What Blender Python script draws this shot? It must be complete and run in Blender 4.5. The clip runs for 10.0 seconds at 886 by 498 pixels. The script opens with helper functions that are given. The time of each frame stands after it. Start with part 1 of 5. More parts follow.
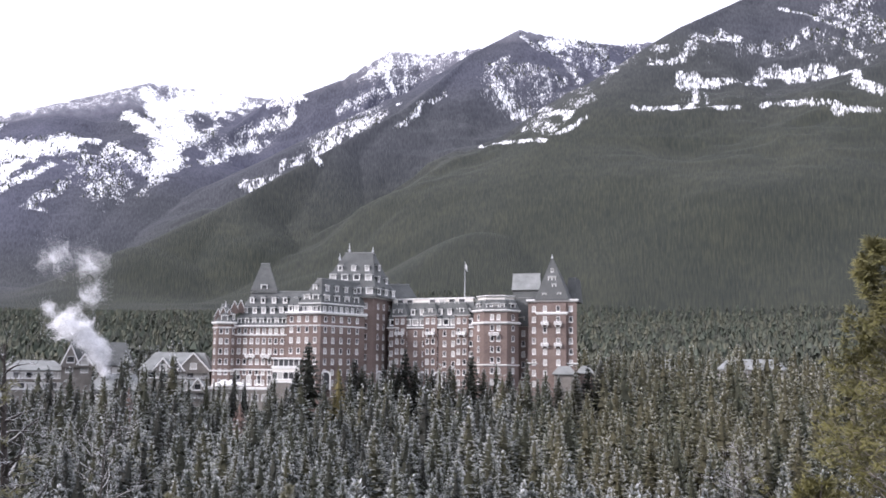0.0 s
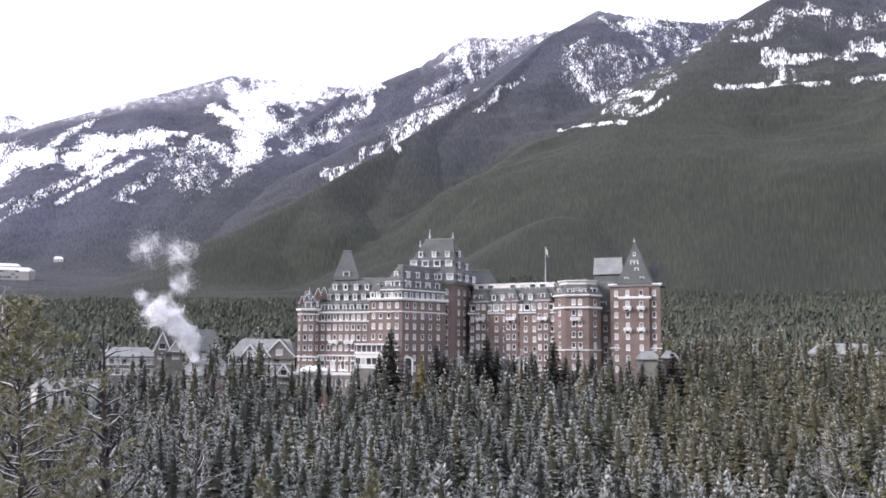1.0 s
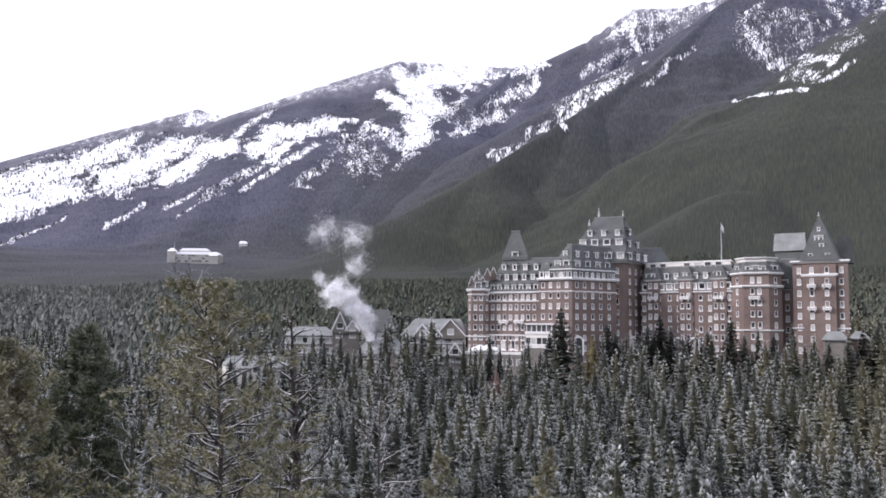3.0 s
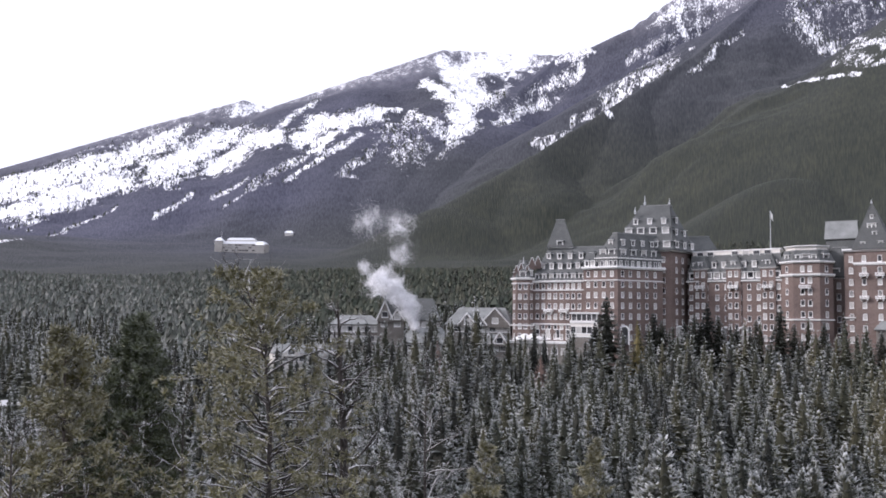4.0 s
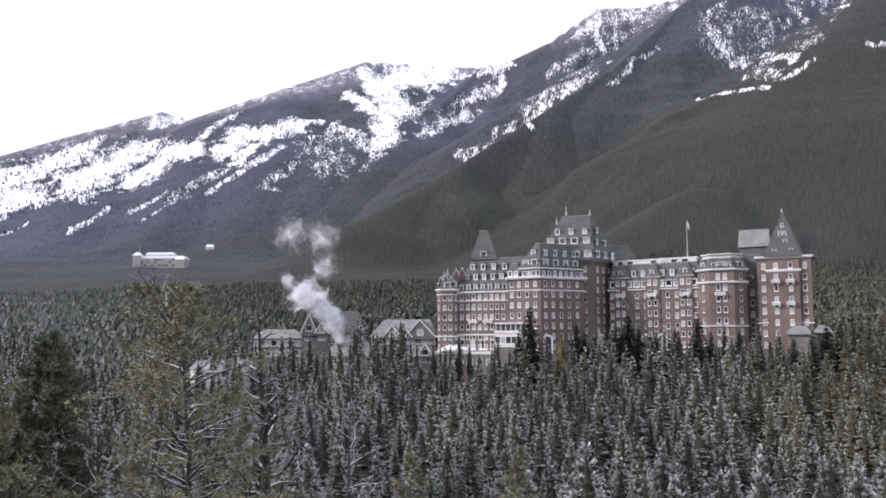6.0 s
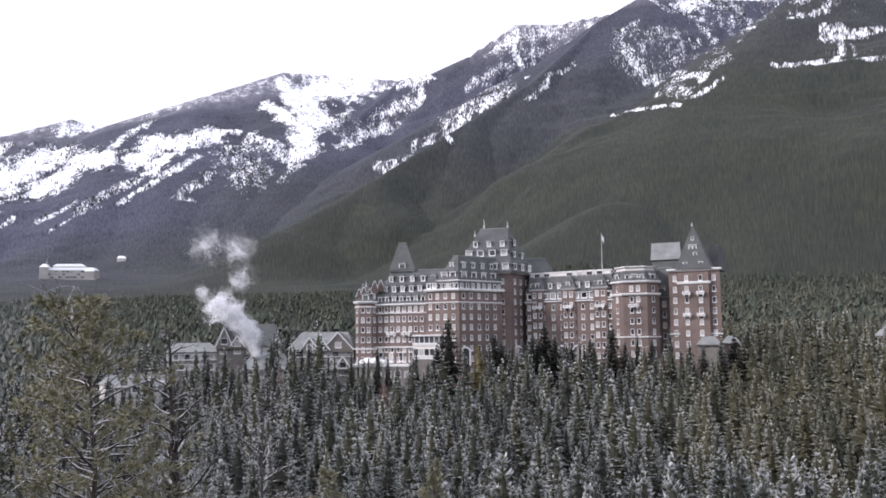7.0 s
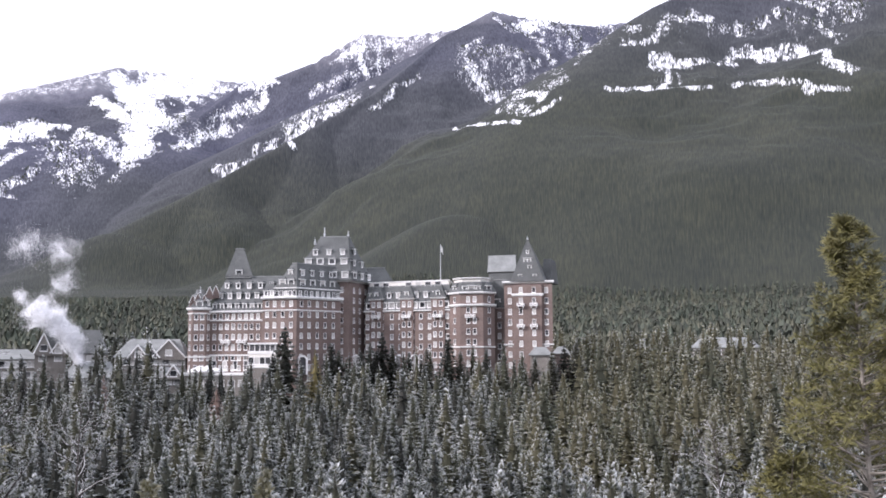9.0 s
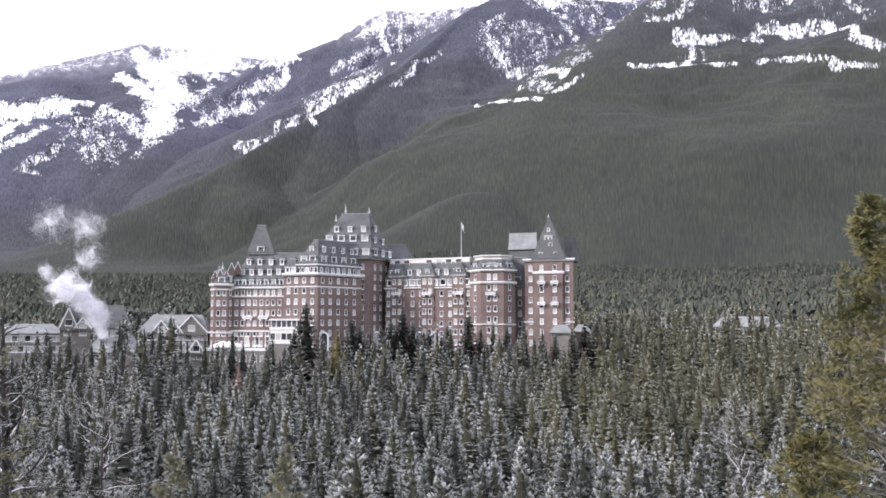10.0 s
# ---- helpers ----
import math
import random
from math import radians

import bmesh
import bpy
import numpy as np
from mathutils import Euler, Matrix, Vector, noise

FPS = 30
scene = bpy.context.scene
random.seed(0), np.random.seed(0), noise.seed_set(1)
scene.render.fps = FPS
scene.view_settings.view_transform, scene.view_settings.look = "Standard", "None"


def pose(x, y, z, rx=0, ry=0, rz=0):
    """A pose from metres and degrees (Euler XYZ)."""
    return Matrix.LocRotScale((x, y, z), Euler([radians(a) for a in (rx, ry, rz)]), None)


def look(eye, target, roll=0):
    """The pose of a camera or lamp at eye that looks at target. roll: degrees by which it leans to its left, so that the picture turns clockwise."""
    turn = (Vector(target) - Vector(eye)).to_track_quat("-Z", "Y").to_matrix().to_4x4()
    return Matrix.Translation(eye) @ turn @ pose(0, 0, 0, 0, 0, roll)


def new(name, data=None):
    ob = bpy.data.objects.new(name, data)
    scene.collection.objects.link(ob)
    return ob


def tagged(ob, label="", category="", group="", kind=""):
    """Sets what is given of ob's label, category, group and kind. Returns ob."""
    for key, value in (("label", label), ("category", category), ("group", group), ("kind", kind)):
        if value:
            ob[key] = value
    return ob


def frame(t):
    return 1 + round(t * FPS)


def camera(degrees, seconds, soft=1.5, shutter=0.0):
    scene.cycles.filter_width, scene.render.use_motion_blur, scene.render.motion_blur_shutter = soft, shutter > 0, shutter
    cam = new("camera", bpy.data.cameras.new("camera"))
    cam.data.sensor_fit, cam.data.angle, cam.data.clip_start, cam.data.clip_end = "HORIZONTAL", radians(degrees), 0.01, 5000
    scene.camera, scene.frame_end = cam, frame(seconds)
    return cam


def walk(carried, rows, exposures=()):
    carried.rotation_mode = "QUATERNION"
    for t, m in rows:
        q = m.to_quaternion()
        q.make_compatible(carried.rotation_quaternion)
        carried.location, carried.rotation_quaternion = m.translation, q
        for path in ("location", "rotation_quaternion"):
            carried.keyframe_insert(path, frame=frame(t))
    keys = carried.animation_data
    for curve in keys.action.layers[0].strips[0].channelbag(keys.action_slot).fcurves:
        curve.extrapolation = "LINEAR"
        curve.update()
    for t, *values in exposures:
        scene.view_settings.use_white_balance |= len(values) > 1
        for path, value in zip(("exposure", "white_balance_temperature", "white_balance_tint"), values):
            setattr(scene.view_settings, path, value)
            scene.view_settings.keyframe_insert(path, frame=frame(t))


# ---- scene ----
# The camera: held in the hand at a lookout, panning over the valley. The eye is the origin; z is metres above it.
cam = camera(51.5, 10.0, soft=1.75)
PAN = [  # seconds, turn to the left, tilt up, lean, in degrees
    (0.0, 0.00, 7.20, 0.62), (0.5, 2.45, 6.69, 0.53), (1.0, 4.99, 6.26, 0.44), (1.5, 8.63, 5.52, 0.05),
    (2.0, 11.38, 5.22, -0.07), (2.5, 13.53, 4.95, 0.39), (3.0, 15.47, 4.92, 0.52), (3.2, 16.31, 4.60, 0.52),
    (4.3, 18.46, 4.15, 0.63), (4.5, 18.52, 4.11, 0.63), (5.0, 18.01, 4.28, 0.19), (5.2, 17.31, 4.44, -0.10),
    (6.3, 12.25, 5.14, -0.42), (6.5, 11.50, 5.31, -0.45), (7.0, 8.42, 5.66, -0.73), (7.5, 5.34, 6.03, -1.09),
    (8.0, 2.82, 6.67, -0.86), (8.5, -0.05, 6.51, -0.07), (9.0, -1.54, 6.13, -0.27), (9.5, -0.74, 6.07, 0.09),
    (10.0, -0.24, 4.72, 0.11)]
walk(cam, [(t, pose(-0.022 * yaw, 0.0, 0.0, 90 + tilt, 0, yaw) @ pose(0, 0, 0, 0, 0, lean)) for t, yaw, tilt, lean in PAN],
     exposures=[(0.0, 0.44, 6080, 21), (3.0, 0.14, 6080, 21), (4.5, 0.02, 6080, 21), (6.5, 0.05, 6080, 21), (8.5, 0.38, 6080, 21), (10.0, 0.54, 6080, 21)])

# World: a bright overcast sky with a thin veil of cloud before a low winter sun.
world = bpy.data.worlds.new("overcast_sky")
scene.world = world
world.use_nodes = True
wn, wl = world.node_tree.nodes, world.node_tree.links
wn.clear()
sky = wn.new("ShaderNodeTexSky")
sky.sky_type, sky.sun_disc, sky.sun_elevation, sky.sun_rotation = "NISHITA", False, radians(32), radians(-110)
sky.dust_density, sky.air_density = 4.0, 1.0
tint = wn.new("ShaderNodeMix")
tint.data_type = "RGBA"
tint.inputs[0].default_value = 0.85
tint.inputs[7].default_value = (9.3, 9.6, 10.0, 1)
bg, wout = wn.new("ShaderNodeBackground"), wn.new("ShaderNodeOutputWorld")
bg.inputs[1].default_value = 0.13
wl.new(sky.outputs[0], tint.inputs[6]), wl.new(tint.outputs[2], bg.inputs[0]), wl.new(bg.outputs[0], wout.inputs[0])
sun = new("sun", bpy.data.lights.new("sun", "SUN"))
sun.data.energy, sun.data.angle, sun.data.color = 2.8, radians(10), (1.0, 0.95, 0.88)
sun.matrix_world = look((-600, -220, 420), (0, 0, 0))


# ---- materials ----
def material(name, rough=0.8, metal=0.0):
    """An empty principled material; returns it with its nodes, links and shader."""
    m = bpy.data.materials.new(name)
    m.use_nodes = True
    sh = m.node_tree.nodes["Principled BSDF"]
    sh.inputs["Roughness"].default_value, sh.inputs["Metallic"].default_value = rough, metal
    return m, m.node_tree.nodes, m.node_tree.links, sh


def node(ns, kind, **values):
    n = ns.new(kind)
    for k, v in values.items():
        if k in n.inputs:
            n.inputs[k].default_value = v
    return n


def ramp(ns, ls, fac, stops):
    r = ns.new("ShaderNodeValToRGB")
    e = r.color_ramp.elements
    while len(e) < len(stops):
        e.new(0.5)
    for el, (p, c) in zip(e, stops):
        el.position, el.color = p, (*c, 1) if len(c) == 3 else c
    ls.new(fac, r.inputs[0])
    return r.outputs[0]


def blend(ns, ls, fac, a, b):
    m = ns.new("ShaderNodeMix")
    m.data_type = "RGBA"
    for sock, v in ((m.inputs[0], fac), (m.inputs[6], a), (m.inputs[7], b)):
        if isinstance(v, bpy.types.NodeSocket):
            ls.new(v, sock)
        else:
            sock.default_value = v if isinstance(v, float) else (*v, 1)
    return m.outputs[2]


def calc(ns, ls, op, a, b=0.0, clamp=False):
    m = ns.new("ShaderNodeMath")
    m.operation, m.use_clamp = op, clamp
    for sock, v in zip(m.inputs, (a, b)):
        if isinstance(v, bpy.types.NodeSocket):
            ls.new(v, sock)
        else:
            sock.default_value = v
    return m.outputs[0]


def noise_at(ns, ls, scale, detail=3.0, stretch=None, coord="Object", rough=0.55):
    tc = ns.new("ShaderNodeTexCoord")
    n = node(ns, "ShaderNodeTexNoise", Scale=scale, Detail=detail, Roughness=rough)
    src = tc.outputs[coord]
    if stretch:
        mp = ns.new("ShaderNodeMapping")
        mp.inputs["Scale"].default_value = stretch
        ls.new(src, mp.inputs["Vector"])
        src = mp.outputs[0]
    ls.new(src, n.inputs["Vector"])
    return n.outputs["Fac"]


def relief(ns, ls, sh, height, strength=0.3, dist=0.05):
    b = node(ns, "ShaderNodeBump", Strength=strength, Distance=dist)
    ls.new(height, b.inputs["Height"])
    ls.new(b.outputs[0], sh.inputs["Normal"])


def surface(name, dark, light, scale, rough=0.8, metal=0.0, fine=12.0, bump=0.2, dist=0.03, stretch=None, vary=0.0):
    """A mottled surface between two colours, with grain at a second scale and fine relief."""
    m, ns, ls, sh = material(name, rough, metal)
    big, small = noise_at(ns, ls, scale, 3, stretch), noise_at(ns, ls, scale * fine, 3, stretch)
    fac = calc(ns, ls, "ADD", calc(ns, ls, "MULTIPLY", big, 0.6), calc(ns, ls, "MULTIPLY", small, 0.4))
    if vary:
        info = ns.new("ShaderNodeObjectInfo")
        fac = calc(ns, ls, "ADD", fac, calc(ns, ls, "MULTIPLY", calc(ns, ls, "SUBTRACT", info.outputs["Random"], 0.5), vary))
    ls.new(ramp(ns, ls, fac, [(0.3, dark), (0.7, light)]), sh.inputs["Base Color"])
    relief(ns, ls, sh, small, bump, dist)
    return m


def foliage(name, dark, light, frost, per_tree=True, clumps=0.0):
    """Needles between two greens, frosted towards the branch tips by the mesh's own 'tip' values, which also paint
    crown shade and far haze.
    """
    m, ns, ls, sh = material(name, 0.75)
    sh.inputs["Specular IOR Level"].default_value = 0.25
    if per_tree:
        kin = node(ns, "ShaderNodeAttribute")
        kin.attribute_name = "kin"
        rnd = kin.outputs["Fac"]
    else:
        rnd = ns.new("ShaderNodeObjectInfo").outputs["Random"]
    patch = noise_at(ns, ls, 0.035, 3)
    grain = noise_at(ns, ls, 3.5, 2)
    if clumps:
        patch, rnd = noise_at(ns, ls, clumps, 3), 0.5
    fac = calc(ns, ls, "ADD", calc(ns, ls, "MULTIPLY", rnd, 0.55), calc(ns, ls, "MULTIPLY", patch, 0.45))
    hue = tuple(0.5 * (p + q) * f for p, q, f in zip(dark, light, (0.85, 1.0, 1.0) if not clumps else (1.0, 1.0, 1.0)))
    green = ramp(ns, ls, fac, [(0.25, dark), (0.5, hue), (0.72, light)])
    tip = node(ns, "ShaderNodeAttribute")
    tip.attribute_name = "tip"
    frost_haze = calc(ns, ls, "MULTIPLY", calc(ns, ls, "ADD", calc(ns, ls, "MULTIPLY", grain, 0.8), calc(ns, ls, "ADD", calc(ns, ls, "MULTIPLY", patch, 0.4), calc(ns, ls, "MULTIPLY", rnd, 0.45))), tip.outputs["Fac"])
    f = ramp(ns, ls, frost_haze, [(0.32, (0, 0, 0)), (1.02, (frost, frost, frost))])
    if not clumps:  # the crown's inner shade painted as dark brown, like bare twigs
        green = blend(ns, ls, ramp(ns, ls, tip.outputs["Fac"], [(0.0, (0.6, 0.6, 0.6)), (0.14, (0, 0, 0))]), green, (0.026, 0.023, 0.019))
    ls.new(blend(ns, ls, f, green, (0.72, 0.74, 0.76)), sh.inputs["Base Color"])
    return m


BRICK = surface("brown_brick", (0.108, 0.079, 0.070), (0.238, 0.180, 0.158), 0.12, 0.85, fine=14, bump=0.5, dist=0.04)
SLATE = surface("grey_slate", (0.050, 0.054, 0.053), (0.120, 0.126, 0.124), 0.25, 0.75, fine=9, bump=0.5, dist=0.05)
TRIM = surface("pale_stone", (0.70, 0.69, 0.67), (0.86, 0.86, 0.85), 0.5, 0.7, bump=0.2)
SNOW = surface("settled_snow", (0.74, 0.77, 0.80), (0.88, 0.89, 0.90), 0.3, 0.6, bump=0.4, dist=0.1)
BARK = surface("grey_bark", (0.035, 0.028, 0.024), (0.12, 0.10, 0.085), 1.5, 0.9, bump=0.7)
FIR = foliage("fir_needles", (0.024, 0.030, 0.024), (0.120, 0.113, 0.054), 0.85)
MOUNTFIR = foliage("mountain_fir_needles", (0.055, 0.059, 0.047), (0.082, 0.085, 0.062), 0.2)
# far needles kept paler, with haze painted into their colour
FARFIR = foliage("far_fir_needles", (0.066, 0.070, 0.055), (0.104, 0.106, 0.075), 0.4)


# ---- the ground: one sheet from the lookout to the mountains ----
RIDGES = [  # crest points x, y, z of each spur, with how steeply it falls away on either side
    (0.62, [(-58, 945, 84), (53, 1148, 193), (157, 1441, 326), (268, 1678, 467), (509, 2037, 742), (556, 2066, 794), (761, 2275, 945), (1045, 2489, 1140), (1525, 2583, 1290), (2300, 2500, 1320)]),
    (0.64, [(-472, 1423, 193), (-367, 1659, 305), (-232, 1986, 482), (-94, 2248, 642), (93, 2798, 982), (251, 2989, 1129), (415, 3071, 1126), (644, 3236, 1167), (825, 3298, 1213)]),
    (0.85, [(138, 3497, 1245), (-63, 3599, 1252), (-223, 3593, 1260), (-412, 3475, 1098), (-540, 3458, 1040), (-686, 3534, 1040)]),
    (0.80, [(-223, 3593, 1238), (-285, 3086, 860), (-378, 2673, 597), (-519, 2343, 431)]),
    (0.62, [(-686, 3534, 1027), (-780, 3206, 816), (-871, 2922, 623), (-740, 2500, 420), (-740, 2100, 260), (-620, 1500, 60)]),
    (0.46, [(-800, 4123, 1210), (-1022, 4176, 1250), (-1319, 3987, 1240), (-1434, 3733, 1104), (-1551, 3578, 966), (-1685, 3405, 915)]),
    (0.43, [(-1679, 3408, 925), (-1777, 3300, 828), (-1890, 3180, 853), (-2033, 2970, 748), (-2180, 2737, 614), (-2243, 2554, 508), (-2312, 2354, 426), (-2454, 1893, 245)]),
    (0.5, [(-1551, 3578, 958), (-1330, 3000, 600), (-1120, 2500, 330), (-950, 2000, 110), (-800, 1600, 20)]),
    (0.5, [(-1790, 3290, 828), (-1500, 2760, 520), (-1250, 2250, 240), (-1050, 1750, 40)]),
    (0.5, [(-2033, 2970, 748), (-1750, 2500, 440), (-1450, 2000, 170), (-1250, 1600, 20)]),
    (0.5, [(-2180, 2737, 614), (-1980, 2350, 370), (-1700, 1850, 120), (-1550, 1500, 10)]),
    (0.5, [(-2312, 2354, 426), (-2150, 2050, 290), (-1900, 1650, 90)]),
    (0.62, [(-1434, 3733, 1090), (-1255, 3480, 933), (-1046, 3182, 724), (-888, 2865, 574), (-900, 2500, 330), (-800, 2000, 130)])]


def wobble(x, y, size, seed):
    """Smooth value noise over arrays, about -1 to 1."""
    rng = np.random.RandomState(seed)
    table = rng.rand(64, 64) * 2 - 1
    u, v = x / size + 17.3 * seed, y / size - 9.1 * seed
    i, j = np.floor(u).astype(int), np.floor(v).astype(int)
    a, b = u - i, v - j
    a, b = a * a * (3 - 2 * a), b * b * (3 - 2 * b)
    g = lambda p, q: table[p % 64, q % 64]
    return (g(i, j) * (1 - a) + g(i + 1, j) * a) * (1 - b) + (g(i, j + 1) * (1 - a) + g(i + 1, j + 1) * a) * b


def crests(x, y):
    """The height that the spurs give the ground, and the distance to the nearest crest."""
    best, gap = np.full(x.shape, -1e9), np.full(x.shape, 1e9)
    for fall, pts in RIDGES:
        for (ax, ay, a2), (bx, by, b2) in zip(pts, pts[1:]):
            dx, dy = bx - ax, by - ay
            s = np.clip(((x - ax) * dx + (y - ay) * dy) / (dx * dx + dy * dy), 0, 1)
            d = np.hypot(x - ax - s * dx, y - ay - s * dy)
            toe = 90 * np.clip((1750 - np.hypot(x, y)) / 450, 0, 1)  # the spurs' lower ends are rounded
            best, gap = np.maximum(best, a2 + s * (b2 - a2) - fall * (np.sqrt(d * d + toe * toe) - 0.5 * toe)), np.minimum(gap, d)
    return best, gap


def ground_height(x, y):
    """Height of the ground at plan places, as arrays."""
    x, y = np.asarray(x, float), np.asarray(y, float)
    r = np.hypot(x, y)
    az = np.degrees(np.arctan2(x, y))
    near = np.interp(r, [0, 3, 12, 40, 90, 170, 235, 285, 420, 700, 1200, 1800, 2500, 5000],
                     [-1.7, -1.8, -6, -19, -34, -34, -25, -15, -9, 18, 70, 128, 205, 420])
    left = np.clip((-az - 16) / 20, 0, 1)
    near = near - left * np.interp(r, [150, 300, 500, 900, 1500], [0, 16, 18, 10, 0])
    near = near + np.clip(r / 60, 0, 1) * (1.4 * wobble(x, y, 45, 3) + np.clip((r - 450) / 500, 0, 1) * 9 * wobble(x, y, 150, 4))
    gap = crests(x, y)[1]
    bend = np.clip(gap / 260, 0, 1)
    best, _ = crests(x + bend * (70 * wobble(x, y, 340, 21) + 30 * wobble(x, y, 130, 22)), y + bend * (70 * wobble(x, y, 340, 23) + 30 * wobble(x, y, 130, 24)))
    rough = np.clip((r - 900) / 900, 0, 1)
    gully = np.abs(wobble(x, y, 260, 5)) * 60 + np.abs(wobble(x, y, 110, 6)) * 34 + (1 - np.abs(wobble(x + 30 * wobble(x, y, 90, 8), y, 55, 9))) * 14 + wobble(x, y, 28, 7) * 6
    crest = best - 0.5 * gully * rough * np.clip((gap - 15) / 190, 0, 1)
    k = 22.0
    m = np.maximum(near, crest)
    return m + k * np.log1p(np.exp(-np.abs(near - crest) / k)) * np.clip((r - 500) / 600, 0, 1)


def grid_mesh(name, verts, faces, mats, smooth=False, tips=None, kins=None):
    """A mesh from arrays of corners and of faces with one corner count."""
    me = bpy.data.meshes.new(name)
    verts, faces = np.asarray(verts, np.float32), np.asarray(faces, np.int32)
    n, c = faces.shape
    me.vertices.add(len(verts)), me.loops.add(n * c), me.polygons.add(n)
    me.vertices.foreach_set("co", verts.ravel())
    me.loops.foreach_set("vertex_index", faces.ravel())
    me.polygons.foreach_set("loop_start", np.arange(0, n * c, c, dtype=np.int32))
    me.polygons.foreach_set("use_smooth", np.full(n, smooth))
    if tips is not None:
        me.attributes.new("tip", "FLOAT", "POINT").data.foreach_set("value", np.asarray(tips, np.float32))
    if kins is not None:
        me.attributes.new("kin", "FLOAT", "POINT").data.foreach_set("value", np.asarray(kins, np.float32))
    for m in mats:
        me.materials.append(m)
    me.update(calc_edges=True)
    me.validate()
    return me


def ground_material():
    """Forest floor below, thinning woods, rock and snow fields above."""
    m, ns, ls, sh = material("mountain_ground", 0.9)
    sh.inputs["Specular IOR Level"].default_value = 0.2
    snow = node(ns, "ShaderNodeAttribute")
    snow.attribute_name = "snow"
    high = node(ns, "ShaderNodeAttribute")
    high.attribute_name = "high"
    flow = node(ns, "ShaderNodeAttribute")  # along the slope, down it and up, in metres
    flow.attribute_name = "flow"

    def slope_noise(scale, detail):
        n = node(ns, "ShaderNodeTexNoise", Scale=scale, Detail=detail, Roughness=0.55)
        ls.new(flow.outputs["Vector"], n.inputs["Vector"])
        return n.outputs["Fac"]

    chip, grain, fine, mid = slope_noise(0.36, 3), slope_noise(0.07, 4), slope_noise(0.30, 3), noise_at(ns, ls, 0.009, 4)
    patch = noise_at(ns, ls, 0.035, 3)
    mixed = calc(ns, ls, "ADD", calc(ns, ls, "MULTIPLY", fine, 0.6), calc(ns, ls, "ADD", calc(ns, ls, "MULTIPLY", mid, 0.24), calc(ns, ls, "MULTIPLY", patch, 0.16)))
    woods = ramp(ns, ls, mixed, [(0.34, (0.017, 0.021, 0.018)), (0.5, (0.029, 0.033, 0.025)), (0.66, (0.047, 0.049, 0.034))])
    # haze over the far woods, painted in as a paler, bluer colour
    frost_haze = node(ns, "ShaderNodeAttribute")
    frost_haze.attribute_name = "rime_haze"
    woods = blend(ns, ls, frost_haze.outputs["Fac"], woods, ramp(ns, ls, mixed, [(0.34, (0.031, 0.033, 0.052)), (0.66, (0.088, 0.090, 0.126))]))
    rock = ramp(ns, ls, grain, [(0.3, (0.10, 0.10, 0.125)), (0.7, (0.27, 0.265, 0.29))])
    base = blend(ns, ls, high.outputs["Fac"], woods, rock)
    near_snow = calc(ns, ls, "MULTIPLY", snow.outputs["Fac"], 4.0, True)
    mask = calc(ns, ls, "ADD", snow.outputs["Fac"], calc(ns, ls, "MULTIPLY", near_snow, calc(ns, ls, "ADD", calc(ns, ls, "MULTIPLY", calc(ns, ls, "SUBTRACT", grain, 0.5), 2.0), calc(ns, ls, "MULTIPLY", calc(ns, ls, "SUBTRACT", chip, 0.5), 2.7))))
    f = ramp(ns, ls, mask, [(0.32, (0, 0, 0)), (0.92, (1, 1, 1))])
    ls.new(blend(ns, ls, f, base, (0.86, 0.87, 0.90)), sh.inputs["Base Color"])
    relief(ns, ls, sh, fine, 0.6, 3.0)
    return m


def build_ground():
    az = np.radians(np.concatenate([np.linspace(-180, -52, 40)[:-1], np.linspace(-50, 34, 720)[:-1], np.linspace(36, 180, 44)[:-1]]))
    rs = np.concatenate([[0.0], np.geomspace(1.5, 380, 36), np.geomspace(380, 1100, 60)[1:], np.geomspace(1100, 3000, 220)[1:], np.geomspace(3000, 4850, 70)[1:]])
    A, R = np.meshgrid(az, rs)
    X, Y = R * np.sin(A), R * np.cos(A)
    Z = ground_height(X, Y)
    na, nr = len(az), len(rs)
    i, j = np.meshgrid(np.arange(nr - 1), np.arange(na), indexing="ij")
    jn = (j + 1) % na
    faces = np.stack([i * na + j, i * na + jn, (i + 1) * na + jn, (i + 1) * na + j], -1).reshape(-1, 4)[:, ::-1]
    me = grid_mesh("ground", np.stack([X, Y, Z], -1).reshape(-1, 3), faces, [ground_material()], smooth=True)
    snow, high = snow_cover(X, Y, Z)
    me.attributes.new("snow", "FLOAT", "POINT").data.foreach_set("value", snow.ravel().astype(np.float32))
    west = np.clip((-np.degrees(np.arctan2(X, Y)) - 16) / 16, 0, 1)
    # painted haze thickens with distance, sooner to the west
    rime_haze = np.clip((R - 1500 + 700 * west) / 1300, 0, 1) * np.clip(0.85 + 0.3 * wobble(X, Y, 300, 15), 0, 1)
    flow = np.stack([np.where(R > 350, A * 2000, X), np.where(R > 350, 0.13 * R, Y), 0.13 * Z], -1).reshape(-1).astype(np.float32)
    me.attributes.new("flow", "FLOAT_VECTOR", "POINT").data.foreach_set("vector", flow)
    me.attributes.new("rime_haze", "FLOAT", "POINT").data.foreach_set("value", rime_haze.ravel().astype(np.float32))
    me.attributes.new("high", "FLOAT", "POINT").data.foreach_set("value", high.ravel().astype(np.float32))
    return tagged(new("ground", me), "forested mountain slopes with snow fields and grey rock above", "mountain", kind="structure")


DRIFTS = []  # snow lying along lines of the plan: how deep, half width in metres, and the line


def drift(deep, half, *line):
    DRIFTS.append((deep, half, line))


